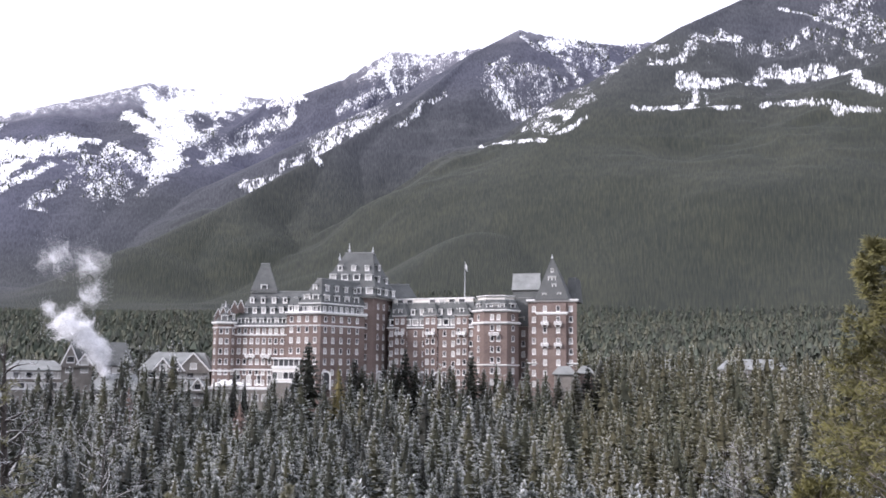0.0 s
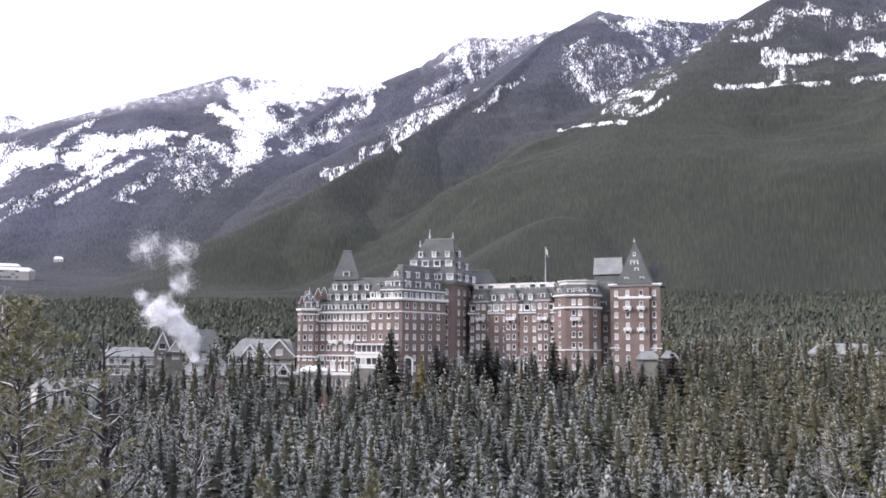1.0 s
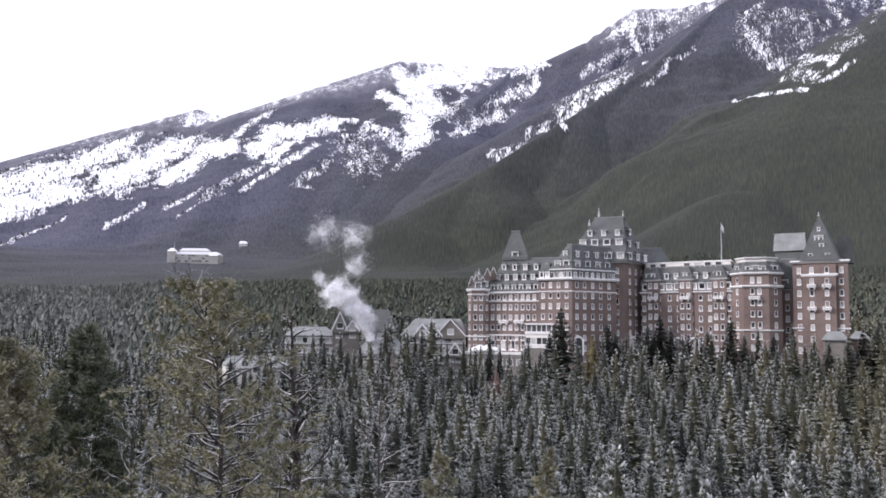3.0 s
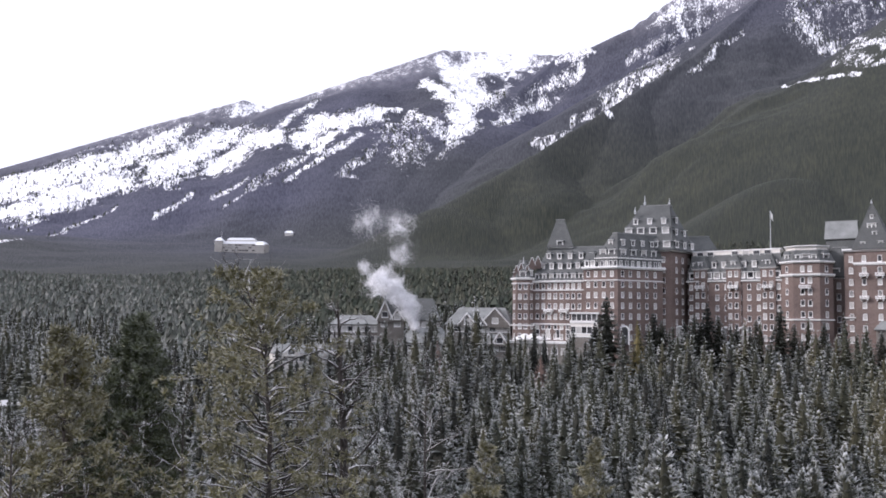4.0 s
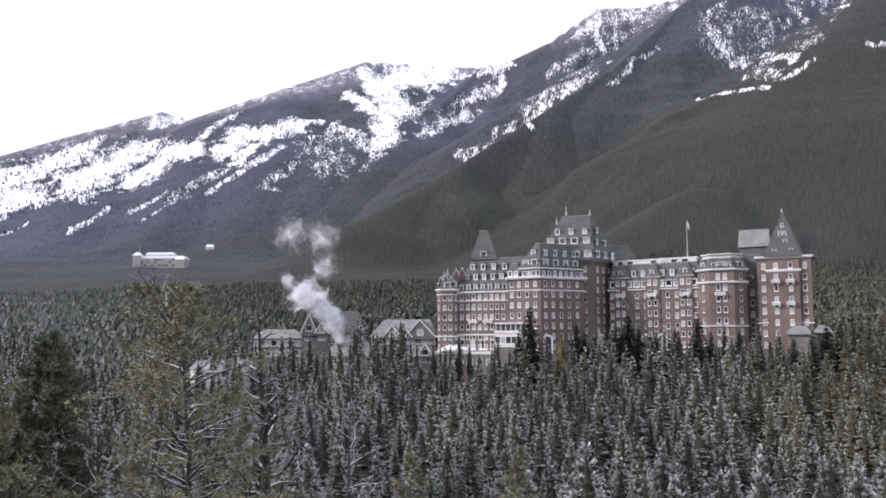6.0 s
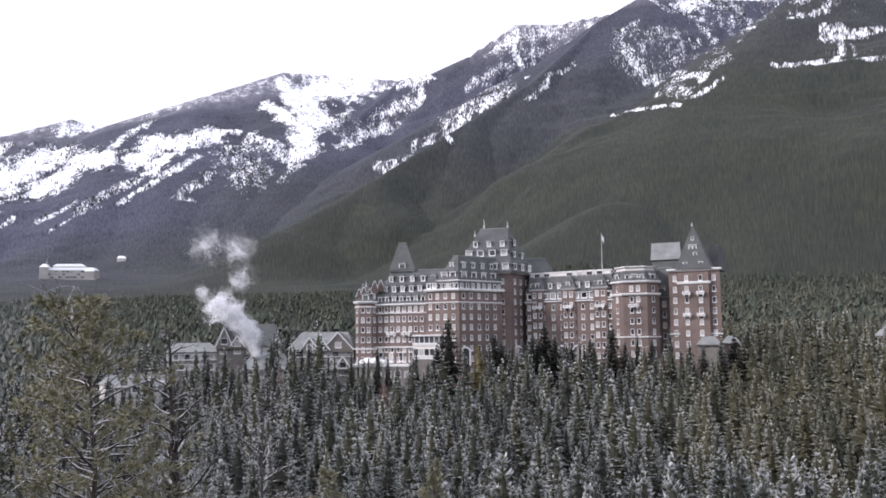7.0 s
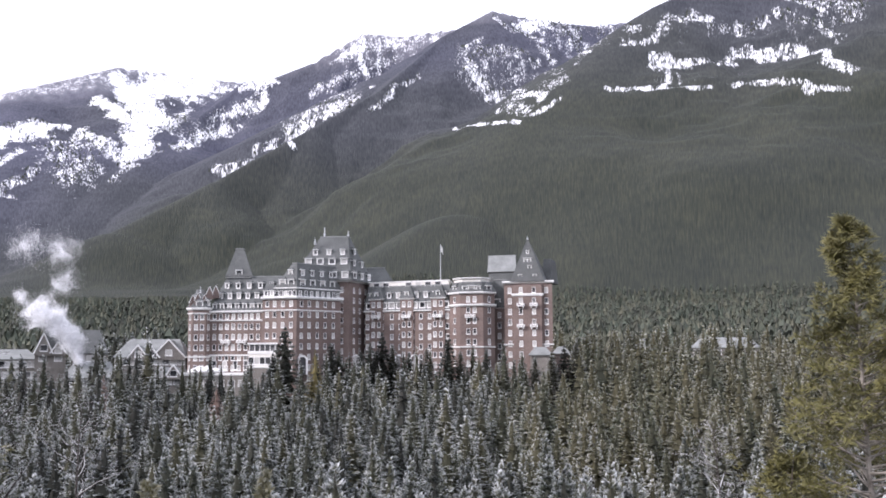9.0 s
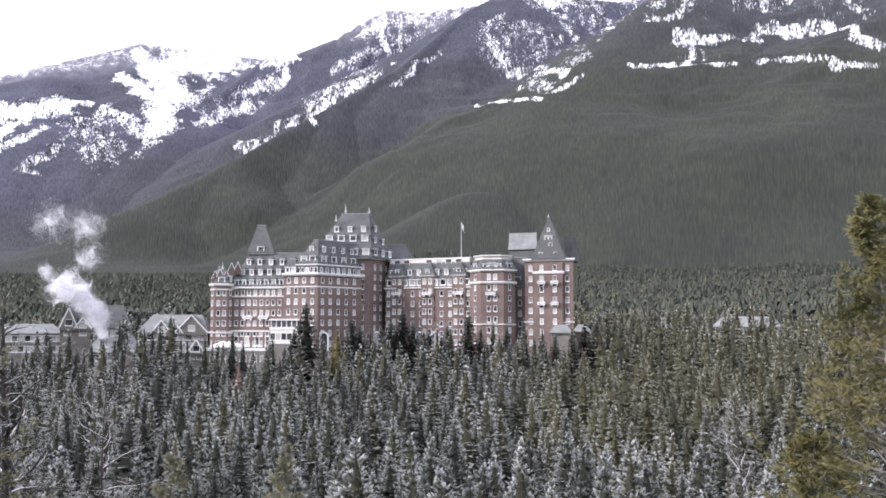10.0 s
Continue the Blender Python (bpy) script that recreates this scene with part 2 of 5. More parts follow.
# far peak
drift(1.0, 34, (-1266, 3809), (-1178, 3629), (-1069, 3374), (-974, 3153), (-885, 2873), (-820, 2675))
drift(0.95, 17, (-1154, 3255), (-1045, 3118), (-979, 3012), (-917, 2910))
drift(1, 61, (-1132, 3837), (-1085, 3898), (-1030, 3940), (-984, 4021))
drift(1, 50, (-1152, 3743), (-1017, 3390), (-915, 3131))
drift(0.68, 15, (-896, 3973), (-840, 4006))
drift(0.68, 13, (-675, 3480), (-616, 3456), (-555, 3415))
drift(0.54, 17, (-825, 3042), (-872, 3325), (-917, 3621))
drift(0.65, 21, (-1036, 2812), (-940, 2670), (-872, 2597), (-799, 2515))
drift(0.36, 48, (-1007, 2586), (-937, 2462), (-875, 2351))
drift(0.38, 12, (-970, 2145), (-973, 2224), (-976, 2311))
drift(0.95, 30, (-1355, 2744), (-1297, 2712), (-1246, 2693), (-1195, 2674), (-1175, 2725))
drift(0.70, 12, (-1219, 2863), (-1167, 2873), (-1116, 2888))
drift(0.90, 11, (-1204, 2446), (-1183, 2466), (-1165, 2494), (-1150, 2531))
drift(0.59, 8, (-1089, 2219), (-1090, 2282), (-1086, 2335), (-1083, 2396), (-1084, 2468))
drift(0.61, 14, (-735, 2786), (-728, 2942), (-709, 3071), (-685, 3195))
drift(0.65, 13, (-715, 3277), (-668, 3287), (-624, 3312), (-576, 3326))
drift(0.45, 5, (-778, 2287), (-771, 2349), (-764, 2419), (-757, 2492))
drift(0.45, 11, (-484, 2192), (-445, 2193), (-408, 2204))
# middle peak
drift(0.52, 21, (-317, 2332), (-293, 2374), (-266, 2397), (-221, 2378), (-175, 2343))
drift(0.49, 13, (-386, 3266), (-338, 3277), (-287, 3266), (-240, 3291))
drift(0.85, 9, (-215, 3533), (-213, 3386), (-195, 3310))
drift(0.85, 6, (-132, 2404), (-129, 2407))
drift(0.69, 5, (-265, 1873), (-262, 1876))
drift(0.69, 6, (-331, 2346), (-328, 2349))
drift(0.57, 17, (-289, 3442), (-253, 3462), (-217, 3498))
drift(0.41, 17, (-184, 3500), (-119, 3543), (-51, 3557))
drift(0.41, 16, (-149, 3389), (-93, 3458))
drift(0.45, 5, (-117, 2145), (-91, 2192), (-64, 2270), (-35, 2342), (-5, 2412))
drift(0.37, 8, (-409, 2283), (-379, 2304), (-346, 2313))
# sharp peak
drift(0.46, 8, (257, 2937), (278, 2868), (300, 2814), (353, 2879), (393, 2836))
drift(0.27, 15, (137, 2605), (186, 2593), (238, 2623), (288, 2627), (315, 2577), (346, 2560))
drift(0.27, 10, (275, 1859), (277, 1664))
drift(0.55, 14, (148, 2504), (163, 2438), (179, 2390))
drift(0.64, 10, (182, 2335), (221, 2355))
drift(0.64, 8, (201, 1838), (210, 1699), (223, 1615))
drift(0.39, 12, (166, 1770), (171, 1624), (183, 1565))
drift(0.59, 5, (76, 1884), (92, 1596), (116, 1551), (138, 1519), (157, 1477))
drift(0.60, 4, (189, 1508), (219, 1534), (250, 1563))
drift(0.38, 40, (426, 3077), (478, 3064), (529, 3051), (539, 2973))
drift(0.38, 25, (360, 1901), (363, 1904))
drift(0.79, 14, (326, 2935), (379, 2997), (434, 3061))
drift(0.51, 10, (381, 2717), (384, 2576))
drift(0.30, 10, (139, 2652), (195, 2728))
drift(0.36, 16, (653, 3180), (708, 3212))
drift(0.36, 9, (458, 1946), (485, 1936))
# near dome
drift(0.49, 8, (423, 1834), (454, 1842), (487, 1853), (516, 1891), (548, 1933))
drift(0.49, 14, (570, 1975), (612, 2008), (645, 2012))
drift(0.27, 11, (644, 1934), (680, 1958), (716, 1977), (748, 1988), (782, 2001))
drift(0.38, 8, (809, 2001), (824, 1957), (832, 1902), (844, 1856), (842, 1803), (836, 1745))
drift(0.53, 5, (829, 2203), (846, 2168), (856, 2119), (872, 2088), (869, 1991), (871, 1914))
drift(0.56, 8, (458, 1706), (494, 1720), (523, 1705), (550, 1690), (600, 1758), (647, 1810), (677, 1813), (698, 1791), (723, 1778), (748, 1767), (770, 1748), (717, 1570), (720, 1520), (719, 1466))
drift(0.56, 4, (332, 1577), (356, 1572), (382, 1577), (406, 1571), (430, 1570), (457, 1571), (478, 1553), (508, 1563))
drift(0.44, 4, (548, 1567), (578, 1565), (597, 1537), (606, 1488), (619, 1454), (631, 1429), (647, 1414), (660, 1394), (671, 1372))
drift(0.60, 4, (479, 1697), (435, 1580))
drift(0.39, 3, (479, 1664), (459, 1578))
drift(0.32, 31, (954, 2118), (959, 2062), (936, 1953), (934, 1892))
# thin snow between the trees
drift(0.23, 41, (154, 2608), (204, 2521), (254, 2463), (290, 2399))
drift(0.23, 28, (232, 1682), (235, 1685))
drift(0.20, 27, (127, 2413), (171, 2386), (213, 2348))
drift(0.20, 19, (184, 1680), (187, 1683))
drift(0.13, 25, (444, 1874), (487, 1883), (531, 1897), (582, 1933), (640, 1957), (698, 1980), (747, 1977), (775, 1922), (797, 1859), (823, 1811))
drift(0.11, 19, (392, 1616), (438, 1621), (482, 1620), (517, 1589), (567, 1624), (625, 1677), (653, 1647), (634, 1508))
drift(0.23, 40, (-326, 2394), (-277, 2420), (-233, 2518))
drift(0.23, 54, (-249, 3226), (-204, 3320))
drift(0.22, 39, (-278, 3437), (-199, 3448), (-120, 3503), (-39, 3493))
drift(0.22, 37, (-754, 2956), (-734, 3130), (-691, 3232), (-633, 3277))
drift(0.23, 47, (416, 2809), (490, 2878))
drift(0.23, 32, (372, 1931), (375, 1934))
# long range
drift(0.92, 55, (-1928, 1984), (-1891, 2001), (-1860, 2024), (-1834, 2053), (-1813, 2089), (-1809, 2147), (-1810, 2212), (-1821, 2294), (-1821, 2367), (-1812, 2430), (-1801, 2494))
drift(0.97, 32, (-1690, 1743), (-1677, 1772), (-1669, 1807), (-1663, 1845), (-1651, 1878), (-1646, 1920), (-1643, 1966), (-1631, 2003), (-1618, 2040), (-1605, 2078))
drift(0.97, 48, (-1544, 2182), (-1553, 2257), (-1569, 2345), (-1630, 2509), (-1625, 2565), (-1651, 2673))
drift(0.97, 37, (-1430, 2305), (-1451, 2408), (-1469, 2512), (-1421, 2496), (-1371, 2476))
drift(0.97, 30, (-1284, 2496), (-1296, 2595), (-1275, 2632), (-1251, 2664), (-1205, 2659), (-1181, 2701), (-1174, 2784))
drift(0.95, 17, (-1148, 2337), (-1174, 2470))
drift(0.77, 12, (-1762, 2485), (-1798, 2589), (-1844, 2711))
drift(0.79, 18, (-1844, 3042), (-1830, 3132), (-1825, 3245))
drift(0.77, 12, (-1427, 2613), (-1456, 2744), (-1473, 2857), (-1525, 3049))
drift(0.52, 11, (-1526, 1592), (-1554, 1656), (-1563, 1703), (-1564, 1743))
drift(0.45, 6, (-1005, 1034), (-1075, 1138))
drift(0.45, 8, (-1482, 1613), (-1479, 1616))
drift(0.56, 5, (-1387, 1589), (-1443, 1691), (-1463, 1756), (-1471, 1808), (-1459, 1837), (-1449, 1869))
drift(0.77, 5, (-1277, 1789), (-1294, 1866), (-1307, 1943))
drift(0.61, 5, (-1235, 1932), (-1222, 1971), (-1216, 2024), (-1206, 2071))
drift(0.61, 4, (-1151, 1872), (-1139, 1921), (-1132, 1981))
drift(0.45, 13, (-1155, 2007), (-1154, 2065), (-1154, 2127), (-1151, 2187), (-1147, 2249))
drift(0.70, 6, (-1088, 2057), (-1082, 2120), (-1080, 2192), (-1077, 2270), (-1075, 2353), (-1077, 2451))
drift(0.29, 8, (-974, 2113), (-913, 2099))


def drift_cover(X, Y):
    """How deep the drifts lie at plan places; each reaches about twice as far down its slope as across it."""
    shape = X.shape
    x, y = X.ravel() + 9 * wobble(X.ravel(), Y.ravel(), 60, 12), Y.ravel() + 30 * wobble(X.ravel(), Y.ravel(), 90, 16)
    ragged = 1 + 0.45 * wobble(x, y * 0.35, 16, 13)
    deepest = np.zeros(x.shape)
    for deep, half, line in DRIFTS:
        for (ax, ay), (bx, by) in zip(line, line[1:]):
            mx, my = (ax + bx) / 2, (ay + by) / 2
            reach = math.hypot(bx - ax, by - ay) / 2 + 8 * half
            w = np.where((np.abs(x - mx) < reach) & (np.abs(y - my) < reach))[0]
            if not len(w):
                continue
            r = math.hypot(mx, my)
            down, over = (mx / r, my / r), (my / r, -mx / r)
            flat = lambda px, py: (px * over[0] + py * over[1], (px * down[0] + py * down[1]) / 2.6)
            (pu, pv), (qu, qv), (u, v) = flat(ax, ay), flat(bx, by), flat(x[w], y[w])
            du, dv = qu - pu, qv - pv
            s = np.clip(((u - pu) * du + (v - pv) * dv) / (du * du + dv * dv + 1e-6), 0, 1)
            d = np.hypot(u - pu - s * du, v - pv - s * dv) / (half * ragged[w])
            deepest[w] = np.maximum(deepest[w], deep * np.clip((2.0 - d) / 1.3, 0, 1))
    return deepest.reshape(shape)


def snow_cover(X, Y, Z):
    """How snowy and how rocky the ground is."""
    az = np.degrees(np.arctan2(X, Y))
    line = np.interp(az, [-46, -38, -32, -25, -18, -12, -4, 4, 12, 30], [420, 520, 650, 800, 950, 1000, 1050, 1050, 1100, 1150])
    high = np.clip((Z - line + 70 * wobble(X, Y, 330, 11)) / 160, 0, 1) * 0.8
    dust = np.clip((Z - line) / 160, 0, 1) * 0.3
    far = np.hypot(X, Y) > 1000
    snow = np.where(far, np.maximum(drift_cover(X, Y), dust), 0)
    return snow, high


# ---- conifers ----
def fir_arrays(rng, width, sprays, size):
    """Corners, triangles and tip values of a fir's crown, one metre high: whorls of drooping boughs set with folded sprays of needles."""
    V, F, T = [], [], []
    lobes, turn = rng.rand(9) * 0.34 + 0.82, rng.rand() * 6.28
    layers = 16
    for tier in range(5):  # the close-set inner boughs, as filler cones whose zero tips paint the shade inside
        z0, r0 = 0.05 + 0.17 * tier, 0.60 * width * (1 - 0.19 * tier)
        b = len(V)
        V.append((0, 0, z0 + 0.34 - 0.03 * tier))
        for k in range(7):
            a, r = 0.8976 * k + tier, r0 * (0.7 + 0.6 * rng.rand())
            V.append((r * math.cos(a), r * math.sin(a), z0 + 0.07 * rng.rand()))
        T += [0.0] * 8
        F += [(b, b + 1 + k, b + 1 + (k + 1) % 7) for k in range(7)]
    for k in range(sprays):
        u = 1 - (1 - (k + rng.rand()) / sprays) ** 0.62
        a = rng.rand() * 6.283
        u = min(0.99, max(0.0, (math.floor(u * layers + 0.5 * math.sin(a * 2 + turn)) + 0.5 + 0.42 * rng.randn() * 0.5) / layers))
        along = 0.62 + 0.42 * rng.rand() ** 0.6
        out = width * ((1 - u) ** 0.92) * (0.6 + 0.4 * min(1, u / 0.1)) * lobes[int(u * 8.9)] * along * (0.85 + 0.3 * rng.rand())
        d = np.array([math.cos(a), math.sin(a), 0])
        c = d * out + np.array([0, 0, 0.05 + 0.95 * u - 0.035 * along * along * (1 - u)])
        z = size * (0.65 + 0.7 * rng.rand()) * (1 - 0.4 * u)
        way = d * (1.0 - 0.55 * u) + np.array([0.26 * rng.randn(), 0.26 * rng.randn(), -0.22 + 1.1 * u ** 2 + 0.16 * rng.randn()])
        way /= np.linalg.norm(way)
        s = np.cross(way, [0.0, 0.0, 1.0]) + 1e-4
        s /= np.linalg.norm(s)
        q = np.cross(s, way)
        b = len(V)
        V += [c - way * 0.35 * z, c + s * 0.36 * z - q * 0.2 * z, c + way * 0.8 * z, c - s * 0.36 * z - q * 0.2 * z]
        # paler upwards and outwards: frost, with the lower and inner shade painted in
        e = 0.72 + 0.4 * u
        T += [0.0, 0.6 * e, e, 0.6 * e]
        F += [(b, b + 1, b + 2), (b, b + 2, b + 3)]
    return np.array(V), np.array(F), np.array(T)


def far_fir_arrays(rng, tiers, arms, wide=0.19):
    """A small fir far off: a few ragged skirts of single boughs, one metre high."""
    V, F, T = [], [], []
    for w in range(tiers):
        u = w / tiers
        for k in range(arms):
            a, half = 6.283 * (k + 0.6 * rng.rand()) / arms, 3.6 / arms
            r = wide * (1 - 0.8 * u) * (0.7 + 0.6 * rng.rand())
            z = 0.06 + 0.9 * u + 0.06 * rng.randn()
            b = len(V)
            V += [(0, 0, min(1.0, z + 1.25 / tiers + 0.1)), (r * math.cos(a - half), r * math.sin(a - half), z), (r * math.cos(a + half), r * math.sin(a + half), z)]
            T += [0.45, 0.7, 0.7]
            F.append((b, b + 1, b + 2))
    return np.array(V), np.array(F), np.array(T)


def trunk_arrays(height, radius, sides=6):
    V, F = [], []
    for z, r in ((-1.5, 1.15), (0, 1.0), (height * 0.5, 0.6), (height * 0.97, 0.08)):
        V += [(radius * r * math.cos(6.283 * k / sides), radius * r * math.sin(6.283 * k / sides), z) for k in range(sides)]
    for lv in range(3):
        for k in range(sides):
            F.append((lv * sides + k, lv * sides + (k + 1) % sides, (lv + 1) * sides + (k + 1) % sides, (lv + 1) * sides + k))
    return np.array(V), np.array(F)


def scatter(rng, r0, r1, a0, a1, step):
    """Plan places on a jittered grid, within a sector of the valley."""
    n = int(2 * r1 / step)
    gx, gy = np.meshgrid(np.arange(-n // 2, n // 2), np.arange(-n // 2, n // 2))
    x, y = (gx + rng.rand(*gx.shape) * 0.95) * step, (gy + rng.rand(*gy.shape) * 0.95) * step
    r, az = np.hypot(x, y), np.degrees(np.arctan2(x, y))
    keep = (r > r0) & (r <= r1) & (az > a0) & (az < a1)
    return x[keep], y[keep]


def woods(name, label, kinds, x, y, sizes, mats, rng, sink=0.3, rime_haze=None, olive=None):
    """One object of many trees, each a turned and scaled copy of one of the kinds."""
    z = ground_height(x, y) - sink
    pick, turn = rng.randint(len(kinds), size=len(x)), rng.rand(len(x)) * 6.283
    fat = 1.15 + 0.5 * rng.rand(len(x))
    VV, FF, TT, KK, base = [], [], [], [], 0
    for k, (V, F, T) in enumerate(kinds):
        w = np.where(pick == k)[0]
        if not len(w):
            continue
        c, s = np.cos(turn[w])[:, None], np.sin(turn[w])[:, None]
        h, f = sizes[w][:, None], (sizes[w] * fat[w])[:, None]
        P = np.stack([(V[:, 0] * c - V[:, 1] * s) * f + x[w][:, None], (V[:, 0] * s + V[:, 1] * c) * f + y[w][:, None], V[:, 2] * h + z[w][:, None]], -1)
        # scales the tips' frost; on the far slopes this paints in haze
        VV.append(P.reshape(-1, 3)), TT.append((T[None] * (1.0 if rime_haze is None else rime_haze[w][:, None]) * np.ones((len(w), 1))).ravel()), KK.append(np.repeat(rng.rand(len(w)) if olive is None else np.clip(0.75 * rng.rand(len(w)) + olive[w], 0, 1), len(V)))
        FF.append((F[None] + (np.arange(len(w)) * len(V))[:, None, None] + base).reshape(-1, 3))
        base += len(w) * len(V)
    me = grid_mesh(name, np.concatenate(VV), np.concatenate(FF), mats, tips=np.concatenate(TT), kins=np.concatenate(KK))
    return tagged(new(name, me), label, "trees", kind="stuff")


ground = build_ground()
rng = np.random.RandomState(5)
simple = [far_fir_arrays(rng, 4, 5) for _ in range(8)]
tiny = [far_fir_arrays(rng, 2, 4, 0.21) for _ in range(5)]
middle = [fir_arrays(rng, 0.125 + 0.06 * rng.rand(), 170, 0.060) for _ in range(10)]
fine = [fir_arrays(rng, 0.125 + 0.06 * rng.rand(), 420, 0.045) for _ in range(8)]

# the frozen river's bend, white between the trees
ICE = surface("snow_dusted_ice", (0.30, 0.31, 0.32), (0.68, 0.69, 0.70), 0.12, 0.7, bump=0.4)


def build_river():
    az, d = np.radians(np.linspace(-62, -42.7, 40)), np.linspace(0, 1, 10)
    A, D = np.meshgrid(az, d)
    R = 296 + 14 * np.sin(A * 9) + D * (34 + 8 * np.sin(A * 14))
    X, Y = R * np.sin(A), R * np.cos(A)
    i, j = np.meshgrid(np.arange(9), np.arange(39), indexing="ij")
    faces = np.stack([i * 40 + j, (i + 1) * 40 + j, (i + 1) * 40 + j + 1, i * 40 + j + 1], -1).reshape(-1, 4)[:, ::-1]
    me = grid_mesh("water", np.stack([X, Y, ground_height(X, Y) + 0.25], -1).reshape(-1, 3), faces, [ICE], smooth=True)
    return tagged(new("water", me), "frozen snow-covered river bend between the trees", "river", kind="structure")


build_river()


def clearing(x, y):
    """Where no trees stand: the buildings' grounds and the river."""
    r, az = np.hypot(x, y), np.degrees(np.arctan2(x, y))
    hotel_ground = (r > 286) & (r < 340) & (az > -15.5) & (az < 9.5)
    village = (r > 302) & (r < 340) & (az > -27) & (az < -15.5)
    shore = (az < -42.4) & (r > 235) & (r < 340)
    lodge = (r > 346) & (r < 368) & (az > 12.5) & (az < 21)
    return hotel_ground | village | shore | lodge


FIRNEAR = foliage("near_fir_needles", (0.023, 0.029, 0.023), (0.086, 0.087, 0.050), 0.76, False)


def valley_fir(crown, trunk, p, height, fat, turn):
    t = new("fir_tree")
    t.empty_display_size = 0.5
    tagged(t, "frosted dark green fir on the valley slope", "tree", "valley firs")
    t.matrix_basis = pose(*p, 0, 0, turn) @ Matrix.Diagonal((fat, fat, height, 1))
    for name, me in (("trunk", trunk), ("crown", crown)):
        new(name, me).parent = t


kinds = []
for k in range(8):
    V, F, T = fir_arrays(rng, 0.12 + 0.05 * rng.rand(), 1080, 0.036)
    tv, tf = trunk_arrays(1.0, 0.011)
    tv[:, 2] = np.maximum(tv[:, 2], -0.08)
    kinds.append((grid_mesh("crown", V, F, [FIRNEAR], tips=T), grid_mesh("trunk", tv, tf, [BARK])))
x, y = scatter(rng, 74, 142, -50, 34, 6.0)
pick = rng.permutation(len(x))[:320]
for i in pick:
    gx, gy = float(x[i]), float(y[i])
    gz = float(ground_height(np.array([gx]), np.array([gy]))[0])
    crown, trunk = kinds[rng.randint(8)]
    hgt = 11 + 10 * rng.rand() ** 1.2
    valley_fir(crown, trunk, (gx, gy, gz), hgt, hgt * (1.15 + 0.5 * rng.rand()), rng.rand() * 360)

x, y = scatter(rng, 142, 540, -52, 34, 6.1)
ok = ~clearing(x, y) & ((np.hypot(x, y) < 400) | (np.degrees(np.arctan2(x, y)) < -35))
x, y = x[ok], y[ok]
r = np.hypot(x, y)
east = np.clip((np.degrees(np.arctan2(x, y)) - 3) / 6, 0, 1) * np.clip((r - 150) / 50, 0, 1)
tall = (12 + 9 * rng.rand(len(x)) ** 1.7) * np.where(np.abs(np.degrees(np.arctan2(x, y)) + 3) < 12.5, np.interp(r, [142, 200, 250, 300, 345, 400], [1, 0.97, 0.92, 0.92, 0.9, 1]), np.where(np.abs(np.degrees(np.arctan2(x, y)) + 21.5) < 6.0, np.interp(r, [200, 260, 300, 345], [1, 0.98, 0.95, 1]), 1.0))
tall = tall * np.where((np.abs(np.degrees(np.arctan2(x, y)) + 10.5) < 5.0) & (r > 215), 0.84, 1.0)
for kinds_here, w, words in ((fine, r <= 225, "dense frosted conifer forest below the hotel"), (middle, r > 225, "dense frosted dark green conifer forest on the valley floor")):
    woods("fir_forest", words, kinds_here, x[w], y[w], tall[w], [FIR], rng, rime_haze=1.12 - 0.42 * east[w], olive=0.5 * east[w])
x, y = scatter(rng, 400, 800, -52, 34, 5.8)
ok = ((np.hypot(x, y) > 540) | (np.degrees(np.arctan2(x, y)) > -35))
x, y = x[ok], y[ok]
r, left = np.hypot(x, y), np.clip((-np.degrees(np.arctan2(x, y)) - 18) / 18, 0, 1)
# whiter tips towards the left paint in that slope's haze
woods("hillside_forest", "dark green conifer forest on the slope behind the hotel", simple, x, y, (8 + 5 * rng.rand(len(x))) * np.interp(r, [400, 600, 800], [1.45, 1.05, 0.85]), [FARFIR], rng, rime_haze=0.2 + 0.8 * left)
x, y = scatter(rng, 800, 980, -50, 33, 6.0)
ok = np.hypot(x, y) < 930 + 50 * wobble(x, y, 300, 31)
x, y = x[ok], y[ok]
r, left = np.hypot(x, y), np.clip((-np.degrees(np.arctan2(x, y)) - 18) / 18, 0, 1)
# here too the left trees carry painted haze on their tips
woods("mountain_forest", "conifer forest covering the lower mountain slopes", tiny, x, y, (8 + 4 * rng.rand(len(x))) * np.interp(r, [800, 980], [0.85, 0.4]), [FARFIR], rng, rime_haze=0.2 + 0.8 * left)
x, y = scatter(rng, 2000, 3500, -46, 30, 15.0)
ok = rng.rand(len(x)) < np.where(drift_cover(x, y) > 0.25, np.clip(1.05 - drift_cover(x, y), 0.04, 0.6), 0.0)
x, y = x[ok], y[ok]
woods("timberline_forest", "scattered dark conifers on the snowy upper slopes", tiny, x, y, 6.0 + 4.0 * rng.rand(len(x)), [MOUNTFIR], rng, rime_haze=0.4 + 0.0 * x)
